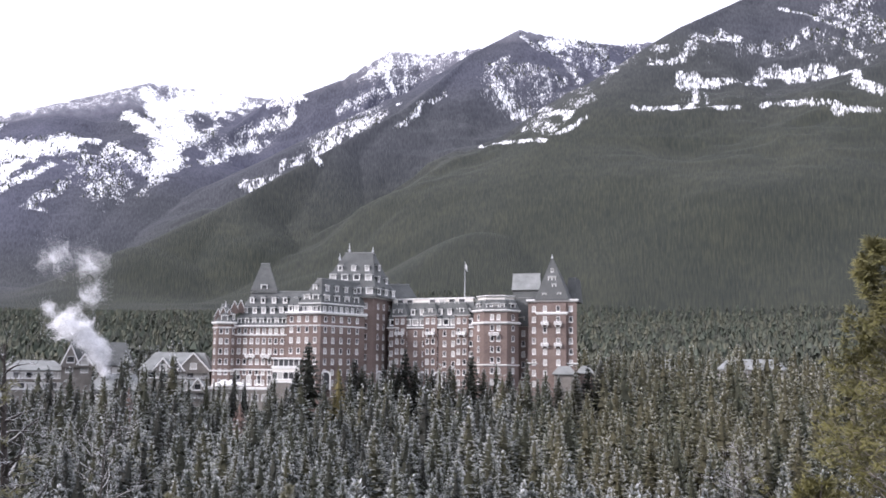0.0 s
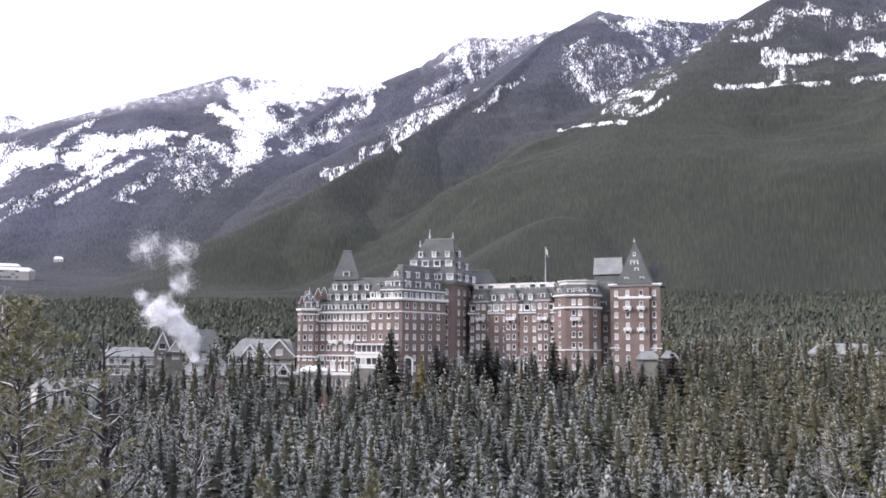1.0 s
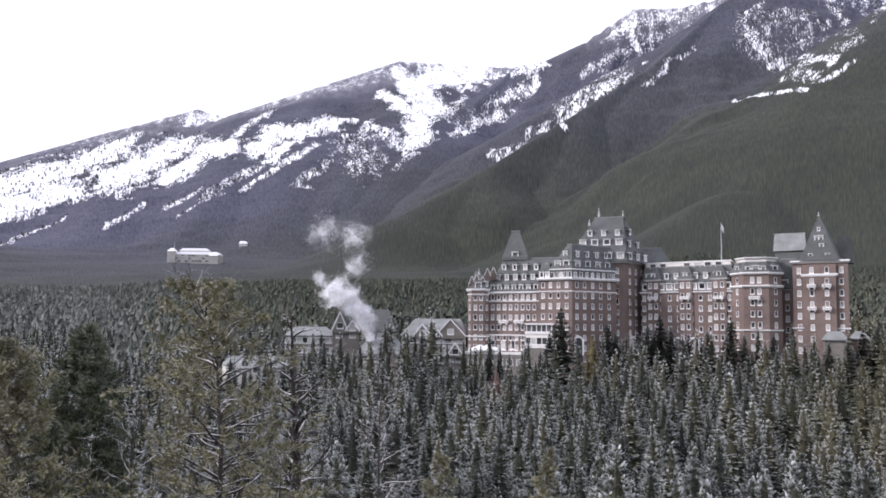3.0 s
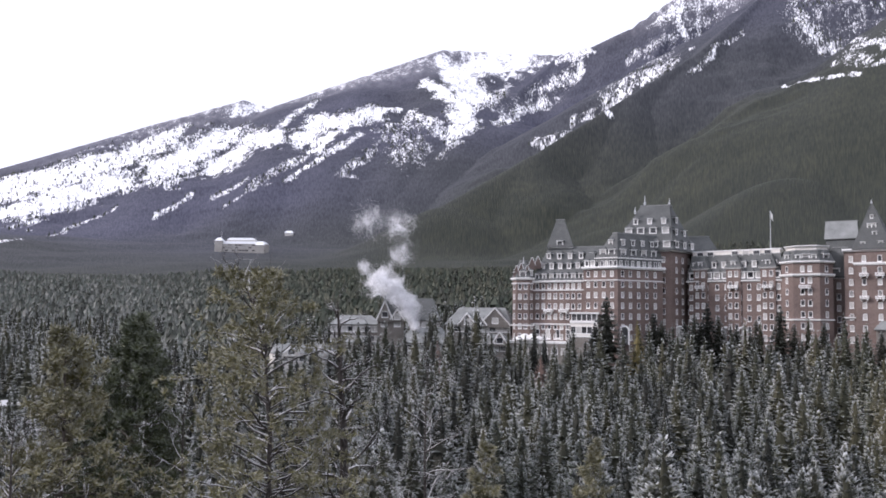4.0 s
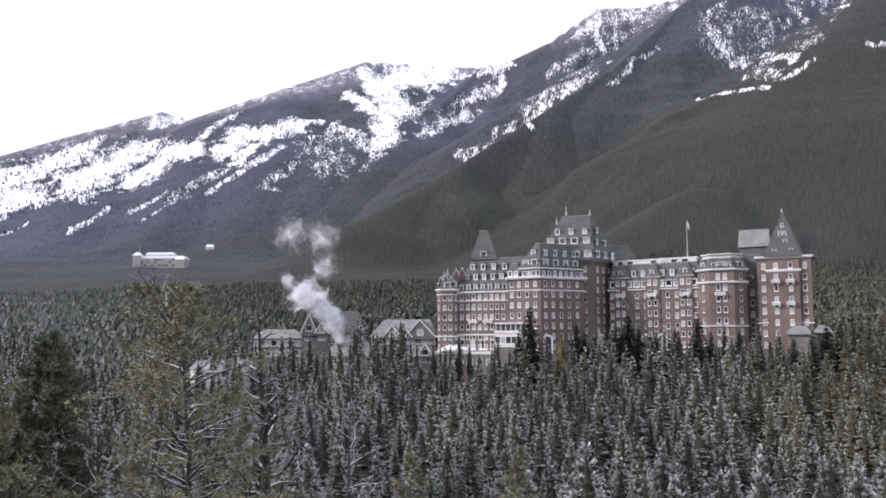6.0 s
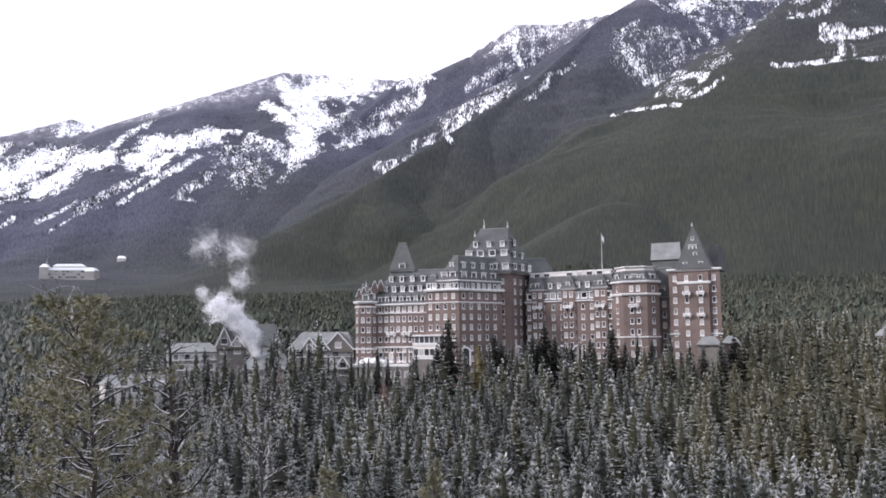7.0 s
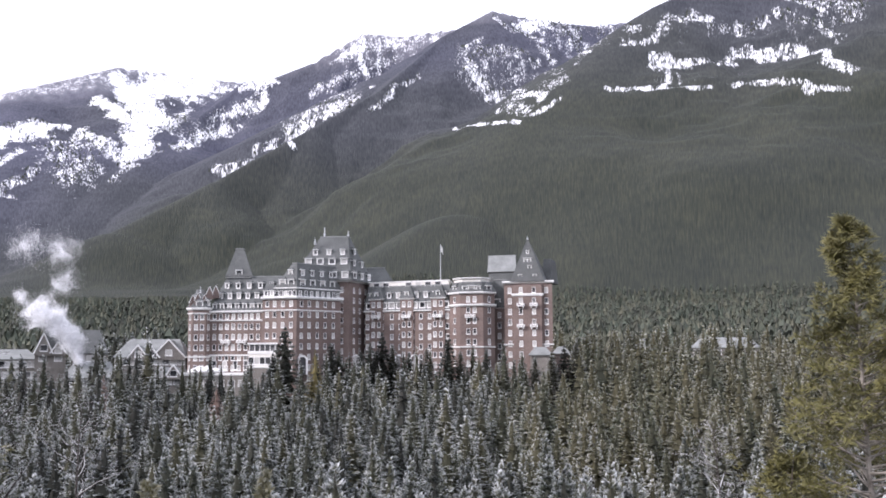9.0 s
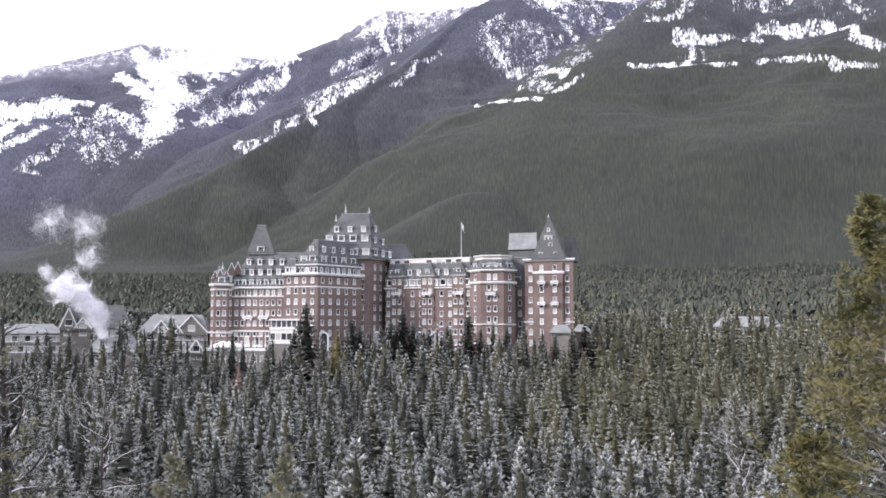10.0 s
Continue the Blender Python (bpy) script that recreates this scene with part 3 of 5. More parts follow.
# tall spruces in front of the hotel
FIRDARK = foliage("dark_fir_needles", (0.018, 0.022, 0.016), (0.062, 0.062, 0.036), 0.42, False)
kinds = []
for k in range(5):
    V, F, T = fir_arrays(rng, 0.14 + 0.05 * rng.rand(), 900, 0.050)
    tv, tf = trunk_arrays(1.0, 0.011)
    tv[:, 2] = np.maximum(tv[:, 2], -0.08)
    kinds.append((grid_mesh("crown", V, F, [FIRDARK], tips=T), grid_mesh("trunk", tv, tf, [BARK])))
for az, d, el in ((-8.2, 280, 1.35), (-2.25, 280, 0.95), (1.85, 281, 0.8), (-4.9, 279, -0.1), (-3.6, 281, -0.2), (0.5, 281, 0.0), (-8.9, 277, -0.3), (-1.6, 281, 0.2), (4.2, 280, -0.1), (-3.0, 279, 0.3), (-5.4, 280, 0.35), (2.6, 281, -0.2), (-0.6, 280, -0.3), (-10.4, 281, -1.0), (-2.6, 278, -0.2), (6.4, 279, -0.7), (7.2, 278, -0.6), (8.2, 277, -0.3), (9.0, 279, 0.1), (9.7, 281, 0.4), (-28.3, 282, -2.4), (-27.2, 281, -2.7), (-26.2, 282, -2.3), (-25.3, 281, -2.6), (-24.5, 283, -2.0)):
    gx, gy = d * math.sin(radians(az)), d * math.cos(radians(az))
    gz = float(ground_height(np.array([gx]), np.array([gy]))[0])
    crown, trunk = kinds[rng.randint(5)]
    hgt = d * math.tan(radians(el)) - gz
    valley_fir(crown, trunk, (gx, gy, gz), hgt, hgt * 1.6, rng.rand() * 360)


def lone_tree(name, label, mat, az, d, el, wide, seed):
    """A single tree that stands out from the firs by its colour."""
    gx, gy = d * math.sin(radians(az)), d * math.cos(radians(az))
    gz = float(ground_height(np.array([gx]), np.array([gy]))[0])
    V, F, T = fir_arrays(np.random.RandomState(seed), wide, 800, 0.04)
    tv, tf = trunk_arrays(1.0, 0.012)
    tv[:, 2] = np.maximum(tv[:, 2], -0.08)
    t = new(name)
    tagged(t, label, "tree")
    hgt = d * math.tan(radians(el)) - gz
    t.matrix_basis = pose(gx, gy, gz) @ Matrix.Diagonal((hgt, hgt, hgt, 1))
    for nm, me in (("trunk", grid_mesh("trunk", tv, tf, [BARK])), ("crown", grid_mesh("crown", V, F, [mat], tips=T))):
        new(nm, me).parent = t


LARCH = foliage("larch_needles", (0.10, 0.085, 0.035), (0.24, 0.20, 0.085), 0.1, False, 3.0)
RUSSET = foliage("russet_twigs", (0.13, 0.085, 0.07), (0.27, 0.20, 0.17), 0.25, False, 3.0)
lone_tree("larch_tree", "yellow-olive larch in front of the hotel", LARCH, -6.35, 272, -0.1, 0.2, 3)
lone_tree("birch_tree", "bare russet birch below the lodge", RUSSET, -18.6, 262, -1.5, 0.24, 4)
lone_tree("birch_tree", "small bare russet birch among the firs", RUSSET, -12.2, 262, -2.3, 0.3, 5)


# ---- buildings ----
def glass_material():
    m, ns, ls, sh = material("window_glass", 0.08)
    n = noise_at(ns, ls, 0.35, 2)
    rnd = ns.new("ShaderNodeObjectInfo").outputs["Random"]
    f = calc(ns, ls, "ADD", calc(ns, ls, "MULTIPLY", n, 0.4), calc(ns, ls, "MULTIPLY", rnd, 0.6))
    ls.new(ramp(ns, ls, f, [(0.2, (0.02, 0.021, 0.024)), (0.42, (0.10, 0.10, 0.105)), (0.6, (0.50, 0.49, 0.47))]), sh.inputs["Base Color"])
    return m


GLASS = glass_material()
STONE = surface("rough_stone", (0.12, 0.11, 0.10), (0.26, 0.24, 0.215), 0.4, 0.9, bump=0.6, dist=0.06)
GREYROOF = surface("frosted_shingles", (0.13, 0.138, 0.135), (0.28, 0.29, 0.285), 0.3, 0.9, bump=0.4)
STUCCO = surface("cream_stucco", (0.62, 0.59, 0.54), (0.78, 0.76, 0.72), 0.3, 0.8)
METAL = surface("painted_metal", (0.45, 0.46, 0.47), (0.62, 0.63, 0.64), 1.0, 0.4, metal=0.4)
SAND = surface("sand_render", (0.34, 0.32, 0.29), (0.50, 0.48, 0.45), 0.1, 0.85)
CLOTH = surface("white_canvas", (0.70, 0.70, 0.69), (0.82, 0.82, 0.81), 0.8, 0.8)


def polar(az, d):
    return Vector((d * math.sin(radians(az)), d * math.cos(radians(az))))


def loft(rings, mats, close=True, smooth=False):
    """A mesh lofted through rings of corners, capped at both ends."""
    bm = bmesh.new()
    rows = [[bm.verts.new(v) for v in ring] for ring in rings]
    n = len(rows[0])
    for lo, hi in zip(rows, rows[1:]):
        for i in range(n):
            j = (i + 1) % n
            bm.faces.new((lo[i], lo[j], hi[j], hi[i])).smooth = smooth
    if close:
        bm.faces.new(rows[0][::-1]), bm.faces.new(rows[-1])
    bmesh.ops.remove_doubles(bm, verts=bm.verts, dist=0.001)
    bmesh.ops.recalc_face_normals(bm, faces=bm.faces)
    me = bpy.data.meshes.new("loft")
    bm.to_mesh(me)
    bm.free()
    for m in mats:
        me.materials.append(m)
    return me


def thing(name, at, label, category, group=""):
    ob = new(name)
    ob.location = at
    ob.empty_display_size = 0.5
    return tagged(ob, label, category, group)


def part(name, me, parent, m=None, label="", sub=False):
    """Links a mesh as a part of a thing, at a pose in the world; a sub-part takes its pose from its part."""
    if me.name.startswith("loft"):
        me.name = name
    ob = new(name, me)
    ob.parent = parent
    if not sub:
        ob.matrix_parent_inverse = Matrix.Translation(-parent.location)
    if m is not None:
        ob.matrix_basis = m
    return tagged(ob, label) if label else ob


def ring(pts, z):
    return [(p[0], p[1], z) for p in pts]


def grown(pts, by):
    """The outline moved outwards from its middle by about that many metres."""
    c = sum((Vector(p) for p in pts), Vector((0, 0))) / len(pts)
    return [Vector(p) + (Vector(p) - c).normalized() * by * 1.3 for p in pts]


def boxes(items, mats):
    """One mesh of boxes: (x0, y0, z0, x1, y1, z1, material slot)."""
    bm = bmesh.new()
    for x0, y0, z0, x1, y1, z1, slot in items:
        v = [bm.verts.new(p) for p in ((x0, y0, z0), (x1, y0, z0), (x1, y1, z0), (x0, y1, z0), (x0, y0, z1), (x1, y0, z1), (x1, y1, z1), (x0, y1, z1))]
        for f in ((0, 3, 2, 1), (4, 5, 6, 7), (0, 1, 5, 4), (1, 2, 6, 5), (2, 3, 7, 6), (3, 0, 4, 7)):
            bm.faces.new([v[i] for i in f]).material_index = slot
    me = bpy.data.meshes.new("loft")
    bm.to_mesh(me)
    bm.free()
    for m in mats:
        me.materials.append(m)
    return me


def window_mesh(w, h):
    """A window's stone surround with its lintel and sill, in one piece; it faces -y, its middle at the origin."""
    o = [(-w / 2 - 0.16, -h / 2 - 0.3), (w / 2 + 0.16, -h / 2 - 0.3), (w / 2 + 0.09, h / 2 + 0.12), (-w / 2 - 0.09, h / 2 + 0.12)]
    i = [(-w / 2, -h / 2), (w / 2, -h / 2), (w / 2, h / 2), (-w / 2, h / 2)]
    rings = [[(x, 0.05, z) for x, z in o], [(x, -0.16 if z < 0 else -0.1, z) for x, z in o], [(x, -0.1, z) for x, z in i], [(x, 0.05, z) for x, z in i]]
    return loft(rings, [TRIM], close=False)


def dormer_mesh(w, h, deep):
    """A hipped dormer: slate cheeks, a white window frame in front and a small overhanging roof; it faces -y, its sill at the origin."""
    bm = bmesh.new()
    o = w / 2
    def ringed(rows, slots, cap=()):
        vs = [[bm.verts.new(p) for p in row] for row in rows]
        for (lo, hi), slot in zip(zip(vs, vs[1:]), slots):
            for i in range(4):
                bm.faces.new((lo[i], lo[(i + 1) % 4], hi[(i + 1) % 4], hi[i])).material_index = slot
        for k, slot in cap:
            bm.faces.new(vs[k]).material_index = slot
    rect = lambda x, y, z0, z1: [(-x, y, z0), (x, y, z0), (x, y, z1), (-x, y, z1)]
    ringed([rect(o, deep, -0.1, h), rect(o, 0, -0.1, h), rect(o + 0.08, -0.1, -0.32, h + 0.1), rect(o - 0.24, -0.1, 0.1, h - 0.16), rect(o - 0.24, 0.2, 0.1, h - 0.16)], (1, 0, 0, 0))
    e = 0.2
    flat = lambda x, y0, y1, z: [(-x, y0, z), (x, y0, z), (x, y1, z), (-x, y1, z)]
    ringed([flat(o + e, -0.35, deep, h + 0.02), flat(o + e, -0.35, deep, h + 0.16), flat(o * 0.35, 0.55, deep, h + 0.2 + 0.42 * w)], (0, 1), ((0, 0), (2, 1)))
    bmesh.ops.recalc_face_normals(bm, faces=bm.faces)
    me = bpy.data.meshes.new("dormer")
    bm.to_mesh(me)
    bm.free()
    me.materials.append(TRIM), me.materials.append(SLATE)
    return me


class Front:
    """A wall's face from one plan place to another, seen from outside: poses along it."""

    def __init__(self, a, b):
        self.a, self.b = Vector(a), Vector(b)
        self.length = (self.b - self.a).length
        self.u = (self.b - self.a) / self.length
        self.angle = math.degrees(math.atan2(self.u.y, self.u.x))

    def spot(self, s, z, out=0.0):
        p = self.a + self.u * (s * self.length) + Vector((self.u.y, -self.u.x)) * out
        return pose(p.x, p.y, z, 0, 0, self.angle)


class Slope:
    """A roof's sloping face between its eave line and its top line: poses on it, at shares of its length and height."""

    def __init__(self, e0, e1, z0, t0, t1, z1):
        self.low, self.high, self.z0, self.z1 = Front(e0, e1), Front(t0, t1), z0, z1

    def spot(self, s, t, out=0.1):
        lo, hi = self.low.spot(s, self.z0, out).translation, self.high.spot(s, self.z1, out).translation
        p = lo.lerp(hi, t)
        return pose(p.x, p.y, p.z, 0, 0, self.low.angle)


WIN, PANE = window_mesh(0.95, 1.55), boxes([(-0.47, -0.03, -0.77, 0.47, 0.0, 0.77, 0)], [GLASS])
WIDE, WIDEPANE = window_mesh(2.0, 1.75), boxes([(-1.0, -0.03, -0.87, 1.0, 0.0, 0.87, 0)], [GLASS])
DORMER, DORMERPANE = dormer_mesh(1.45, 1.6, 2.6), boxes([(-0.5, 0.12, 0.0, 0.5, 0.16, 1.5, 0)], [GLASS])
BIGDORMER, BIGPANE = dormer_mesh(2.2, 1.8, 3.0), boxes([(-0.88, 0.12, 0.0, 0.88, 0.16, 1.7, 0)], [GLASS])
BALCONY = boxes([(-1.6, -1.0, 0, 1.6, 0, 0.18, 0), (-1.6, -1.0, 0.18, -1.5, 0, 1.0, 0), (1.5, -1.0, 0.18, 1.6, 0, 1.0, 0), (-1.6, -1.06, 0.85, 1.6, -0.94, 1.02, 0)]
                + [(-1.5 + 0.3 * k, -1.03, 0.18, -1.34 + 0.3 * k, -0.97, 0.85, 0) for k in range(11)]
                + [(-1.2, -0.7, -0.6, -0.9, 0, 0, 0), (0.9, -0.7, -0.6, 1.2, 0, 0, 0)], [TRIM])


def add_window(parent, m, wide=False):
    w = part("window", WIDE if wide else WIN, parent, m)
    part("pane", WIDEPANE if wide else PANE, w, sub=True)


def add_dormer(parent, m, big=False):
    d = part("dormer", BIGDORMER if big else DORMER, parent, m)
    part("pane", BIGPANE if big else DORMERPANE, d, sub=True)


def window_rows(parent, face, cols, rows, wide=()):
    for z in rows:
        for i, s in enumerate(cols):
            add_window(parent, face.spot(s, z, 0.02), i in wide)


def walls(parent, pts, z0, z1, mat=None):
    return part("wall", loft([ring(pts, z0), ring(pts, z1)], [mat or BRICK]), parent)


def cornice(parent, pts, z, h=0.6, out=0.5):
    p1, p2 = grown(pts, out * 0.5), grown(pts, out)
    part("cornice", loft([ring(p1, z), ring(p2, z + h * 0.5), ring(p2, z + h), ring(p1, z + h)], [TRIM]), parent)


def roof(parent, pts, top, z0, z1, mat=None, eave=0.5, cap=True):
    """A steep roof from its eaves up to a smaller outline, with a snow-pale ridge cap."""
    e = grown(pts, eave)
    part("roof", loft([ring(e, z0 - 0.25), ring(e, z0), ring(top, z1)], [mat or SLATE]), parent)
    if cap:
        t = grown(top, 0.15)
        part("ridge_cap", loft([ring(t, z1 - 0.1), ring(t, z1 + 0.22)], [GREYROOF]), parent)


def finial(parent, at, z, h):
    rings = [[(at[0] + r * math.cos(k * 1.047), at[1] + r * math.sin(k * 1.047), z + h * t) for k in range(6)] for t, r in ((0, 0.35), (0.25, 0.3), (0.3, 0.5), (0.4, 0.2), (1, 0.03))]
    part("finial", loft(rings, [METAL]), parent)


def inset(pts, t, shift=0.0):
    """The outline drawn in towards its middle."""
    c = sum((Vector(p) for p in pts), Vector((0, 0))) / len(pts)
    return [c + (Vector(p) - c) * t for p in pts]


BASE = -15.0


def build_hotel():
    h = thing("hotel", (*polar(-3.5, 318), BASE), "large brown brick chateau hotel with steep slate roofs and white trim", "hotel")
    # left wing, receding from the corner block
    wing_a, wing_b = polar(-12.67, 311), polar(-9.57, 303)
    wing = [wing_a, wing_b, polar(-9.40, 330), polar(-12.11, 334)]
    eave = 12.1
    walls(h, wing, BASE, eave)
    f = Front(wing_a, wing_b)
    cols = [0.09, 0.21, 0.33, 0.45, 0.57, 0.69, 0.80, 0.92]
    window_rows(h, f, cols, [eave - 1.6 - 3.35 * k for k in range(6)])
    cornice(h, wing, eave - 0.5, 0.7, 0.7)
    cornice(h, wing, 8.9, 0.45, 0.3)
    cornice(h, wing, -2.4, 0.5, 0.4)
    ridge = 24.2
    top = [polar(-11.70, 319), polar(-8.27, 314), polar(-8.27, 320), polar(-11.57, 325)]
    roof(h, wing, top, eave + 0.2, ridge)
    sl = Slope(wing_a, wing_b, eave + 0.2, top[0], top[1], ridge)
    for n, t in ((7, 0.05), (6, 0.36), (5, 0.66)):
        for k in range(n):
            add_dormer(h, sl.spot((k + 0.5) / n, t))
    for s in (0.32, 0.62):
        part("balcony", BALCONY, h, f.spot(s, eave - 10.3, 0.0))
    # end turret
    tur = [polar(-13.94, 313), polar(-13.70, 309.5), polar(-12.91, 308.5), polar(-12.64, 311), polar(-12.57, 326), polar(-13.77, 328)]
    zt = 12.9
    walls(h, tur, BASE, zt)
    for a, b, cc in ((0, 1, [0.5]), (1, 2, [0.28, 0.72]), (2, 3, [0.5])):
        window_rows(h, Front(tur[a], tur[b]), cc, [zt - 2.6 - 3.3 * k for k in range(7)])
    cornice(h, tur, zt - 0.4, 0.8, 0.7), cornice(h, tur, zt - 3.9 + 2.2, 0.4, 0.3), cornice(h, tur, -2.9, 0.5, 0.4)
    roof(h, tur, inset(tur, 0.35), zt + 0.4, 19.2)
    add_dormer(h, Front(tur[1], tur[2]).spot(0.5, zt + 0.6, 0.1), True)
    add_dormer(h, Front(tur[0], tur[1]).spot(0.5, zt + 0.6, 0.1))
    add_dormer(h, Front(tur[2], tur[3]).spot(0.5, zt + 1.2, 0.0))
    for a, d in ((-13.27, 313), (-12.77, 316), (-12.37, 317), (-12.07, 318)):
        finial(h, polar(a, d), 17.4, 3.2)
    for a, d, zz in ((-13.70, 310.4, 0.4), (-13.41, 309.4, 1.0), (-13.04, 309.6, 0.4), (-12.74, 311.5, 3.2), (-12.37, 312.5, 3.6)):  # pointed gables
        p = polar(a, d)
        part("gable", loft([[(-1.1, 0, 0), (1.1, 0, 0), (1.1, 1.6, 0), (-1.1, 1.6, 0)], [(-1.1, 0, 1.6), (1.1, 0, 1.6), (1.1, 1.6, 1.6), (-1.1, 1.6, 1.6)], [(-0.06, 0, 4.2), (0.06, 0, 4.2), (0.06, 1.6, 4.2), (-0.06, 1.6, 4.2)]], [BRICK]), h, pose(p.x, p.y, zt + zz, 0, 0, -a))
        for sg in (-1, 1):
            part("bargeboard", boxes([(-0.1, -0.14, 0, 0.1, 0.1, 2.9, 0)], [TRIM]), h, pose(p.x, p.y, zt + zz, 0, 0, -a) @ pose(sg * 1.18, 0, 1.55, 0, -sg * 22.5, 0))
    # spire over the left wing
    sp = [polar(-11.74, 318), polar(-10.28, 316), polar(-10.22, 325), polar(-11.64, 327)]
    walls(h, sp, 20.7, 24.1, SLATE)
    cornice(h, sp, 23.8, 0.5, 0.4)
    roof(h, sp, [polar(-11.23, 321), polar(-10.76, 320.5), polar(-10.72, 323), polar(-11.20, 323.5)], 24.3, 34.0)
    add_dormer(h, Front(sp[0], sp[1]).spot(0.5, 24.5, 0.1), True)
    # corner block
    c0, c1, c2 = polar(-9.57, 299), polar(-7.51, 293), polar(-4.81, 307)
    blk = [c0, c1, c2, polar(-4.98, 325), polar(-9.12, 322)]
    ec = 16.1
    walls(h, blk, BASE, ec)
    fl, fr = Front(c0, c1), Front(c1, c2)
    window_rows(h, fl, [0.14, 0.36, 0.60, 0.84], [ec - 2.0 - 3.35 * k for k in range(8)])
    window_rows(h, fr, [0.10, 0.27, 0.45, 0.63, 0.82], [ec - 2.0 - 3.35 * k for k in range(8)])
    cornice(h, blk, ec - 0.6, 0.9, 0.8), cornice(h, blk, ec - 4.3, 0.4, 0.25)
    inner = [polar(-8.85, 298.5), polar(-7.51, 294.6), polar(-4.88, 308.2), polar(-4.98, 322), polar(-8.61, 318)]
    z2 = ec + 2.9
    walls(h, inner, ec - 0.3, z2, SLATE)
    for fr2, cc in ((Front(inner[0], inner[1]), [0.1, 0.3, 0.5, 0.7, 0.9]), (Front(inner[1], inner[2]), [0.07, 0.2, 0.33, 0.46, 0.59, 0.72, 0.85, 0.95])):
        window_rows(h, fr2, cc, [ec + 1.3])
    cornice(h, inner, z2 - 0.15, 0.45, 0.35)
    zb1 = 27.3
    topb = [polar(-7.79, 299.5), polar(-7.51, 298.2), polar(-4.91, 311.5), polar(-4.98, 316), polar(-7.54, 306)]
    roof(h, inner, topb, z2 + 0.2, zb1, eave=0.3)
    sl, sr = Slope(inner[0], inner[1], z2 + 0.2, topb[0], topb[1], zb1), Slope(inner[1], inner[2], z2 + 0.2, topb[1], topb[2], zb1)
    for k in range(4):
        add_dormer(h, sr.spot(0.12 + 0.23 * k, 0.10), True)
        add_dormer(h, sr.spot(0.12 + 0.22 * k, 0.52))
    for q in (0.3, 0.72):
        add_dormer(h, sl.spot(q, 0.10), True)
    add_dormer(h, sl.spot(0.5, 0.52))
    annex = [polar(-9.57, 299.5), polar(-8.78, 297.5), polar(-8.64, 318), polar(-9.33, 320)]
    roof(h, annex, inset(annex, 0.6), ec + 0.3, ec + 5.2, eave=0.1, cap=False)
    for q in (0.25, 0.7):
        add_dormer(h, Front(annex[0], annex[1]).spot(q, ec + 0.6, 0.0))
    # centre tower
    t0, t1, t2 = polar(-7.54, 311.5), polar(-4.32, 308), polar(-3.13, 322)
    tow = [t0, t1, t2, polar(-5.50, 336)]
    et = 22.4
    walls(h, tow, BASE, et)
    fa, fb = Front(t0, t1), Front(t1, t2)
    window_rows(h, fa, [0.86], [et - 3 - 3.4 * k for k in range(8)])
    window_rows(h, fb, [0.25, 0.55, 0.85], [et - 3 - 3.4 * k for k in range(9)])
    cornice(h, tow, et - 0.4, 0.8, 0.9)
    topt = [polar(-6.09, 318), polar(-4.39, 316), polar(-4.25, 321), polar(-5.95, 323)]
    zr = 38.2
    flare = grown(tow, 1.4)
    roof(h, tow, topt, et + 0.3, zr, eave=1.5)
    tall = zr - et
    sa, sb = Slope(flare[0], flare[1], et + 0.3, topt[0], topt[1], zr), Slope(flare[1], flare[2], et + 0.3, topt[1], topt[2], zr)
    for n, t in ((5, 0.05), (4, 0.36), (3, 0.58)):
        for k in range(n):
            add_dormer(h, sa.spot((k + 0.5) / n, t), t in (0.05, 0.36))
    for n, t in ((3, 0.05), (2, 0.34), (1, 0.62)):
        for k in range(n):
            add_dormer(h, sb.spot((k + 0.5) / n, t), t < 0.1)
    for a, d, hh in ((-5.85, 319, 4.0), (-4.39, 317, 2.6), (-6.44, 315, 2.4)):
        finial(h, polar(a, d), zr - (3 if hh < 2.5 else 0.2), hh)
    low = [polar(-3.37, 323), polar(-1.66, 321), polar(-1.73, 333), polar(-3.23, 336)]
    walls(h, low, BASE, 23.2)
    roof(h, low, [polar(-3.23, 326), polar(-2.11, 325), polar(-2.11, 329), polar(-3.09, 331)], 23.2, 28.2)
    # long right wing
    r0, r1 = polar(-3.30, 314), polar(2.02, 301)
    rw = [r0, r1, polar(2.20, 320), polar(-2.88, 332)]
    er = 12.3
    walls(h, rw, BASE, er)
    f = Front(r0, r1)
    window_rows(h, f, [0.03, 0.09, 0.2, 0.32, 0.42, 0.50, 0.56, 0.66, 0.76, 0.84, 0.9, 0.96], [er - 1.9 - 3.35 * k for k in range(6)])
    cornice(h, rw, er - 0.3, 0.5, 0.7)
    mans = [polar(-3.09, 317.5), polar(1.95, 304.5), polar(2.09, 318), polar(-2.81, 330)]
    zm = 20.8
    roof(h, rw, mans, er + 0.3, zm)
    walls(h, inset(mans, 0.98), zm - 0.3, zm + 1.5, STUCCO)
    cornice(h, inset(mans, 0.98), zm + 1.3, 0.4, 0.4)
    g = Front(mans[0], mans[1])
    window_rows(h, g, [0.1, 0.22, 0.5, 0.62, 0.74, 0.86], [zm + 0.3], wide=(0, 1, 2, 3, 4, 5))
    sl = Slope(r0, r1, er + 0.3, mans[0], mans[1], zm)
    for k in range(11):
        if k not in (1, 5, 9):
            add_dormer(h, sl.spot(0.05 + 0.09 * k, 0.08, 0.4), True)
    for k in range(9):
        add_dormer(h, sl.spot(0.06 + 0.11 * k, 0.52, 0.4))
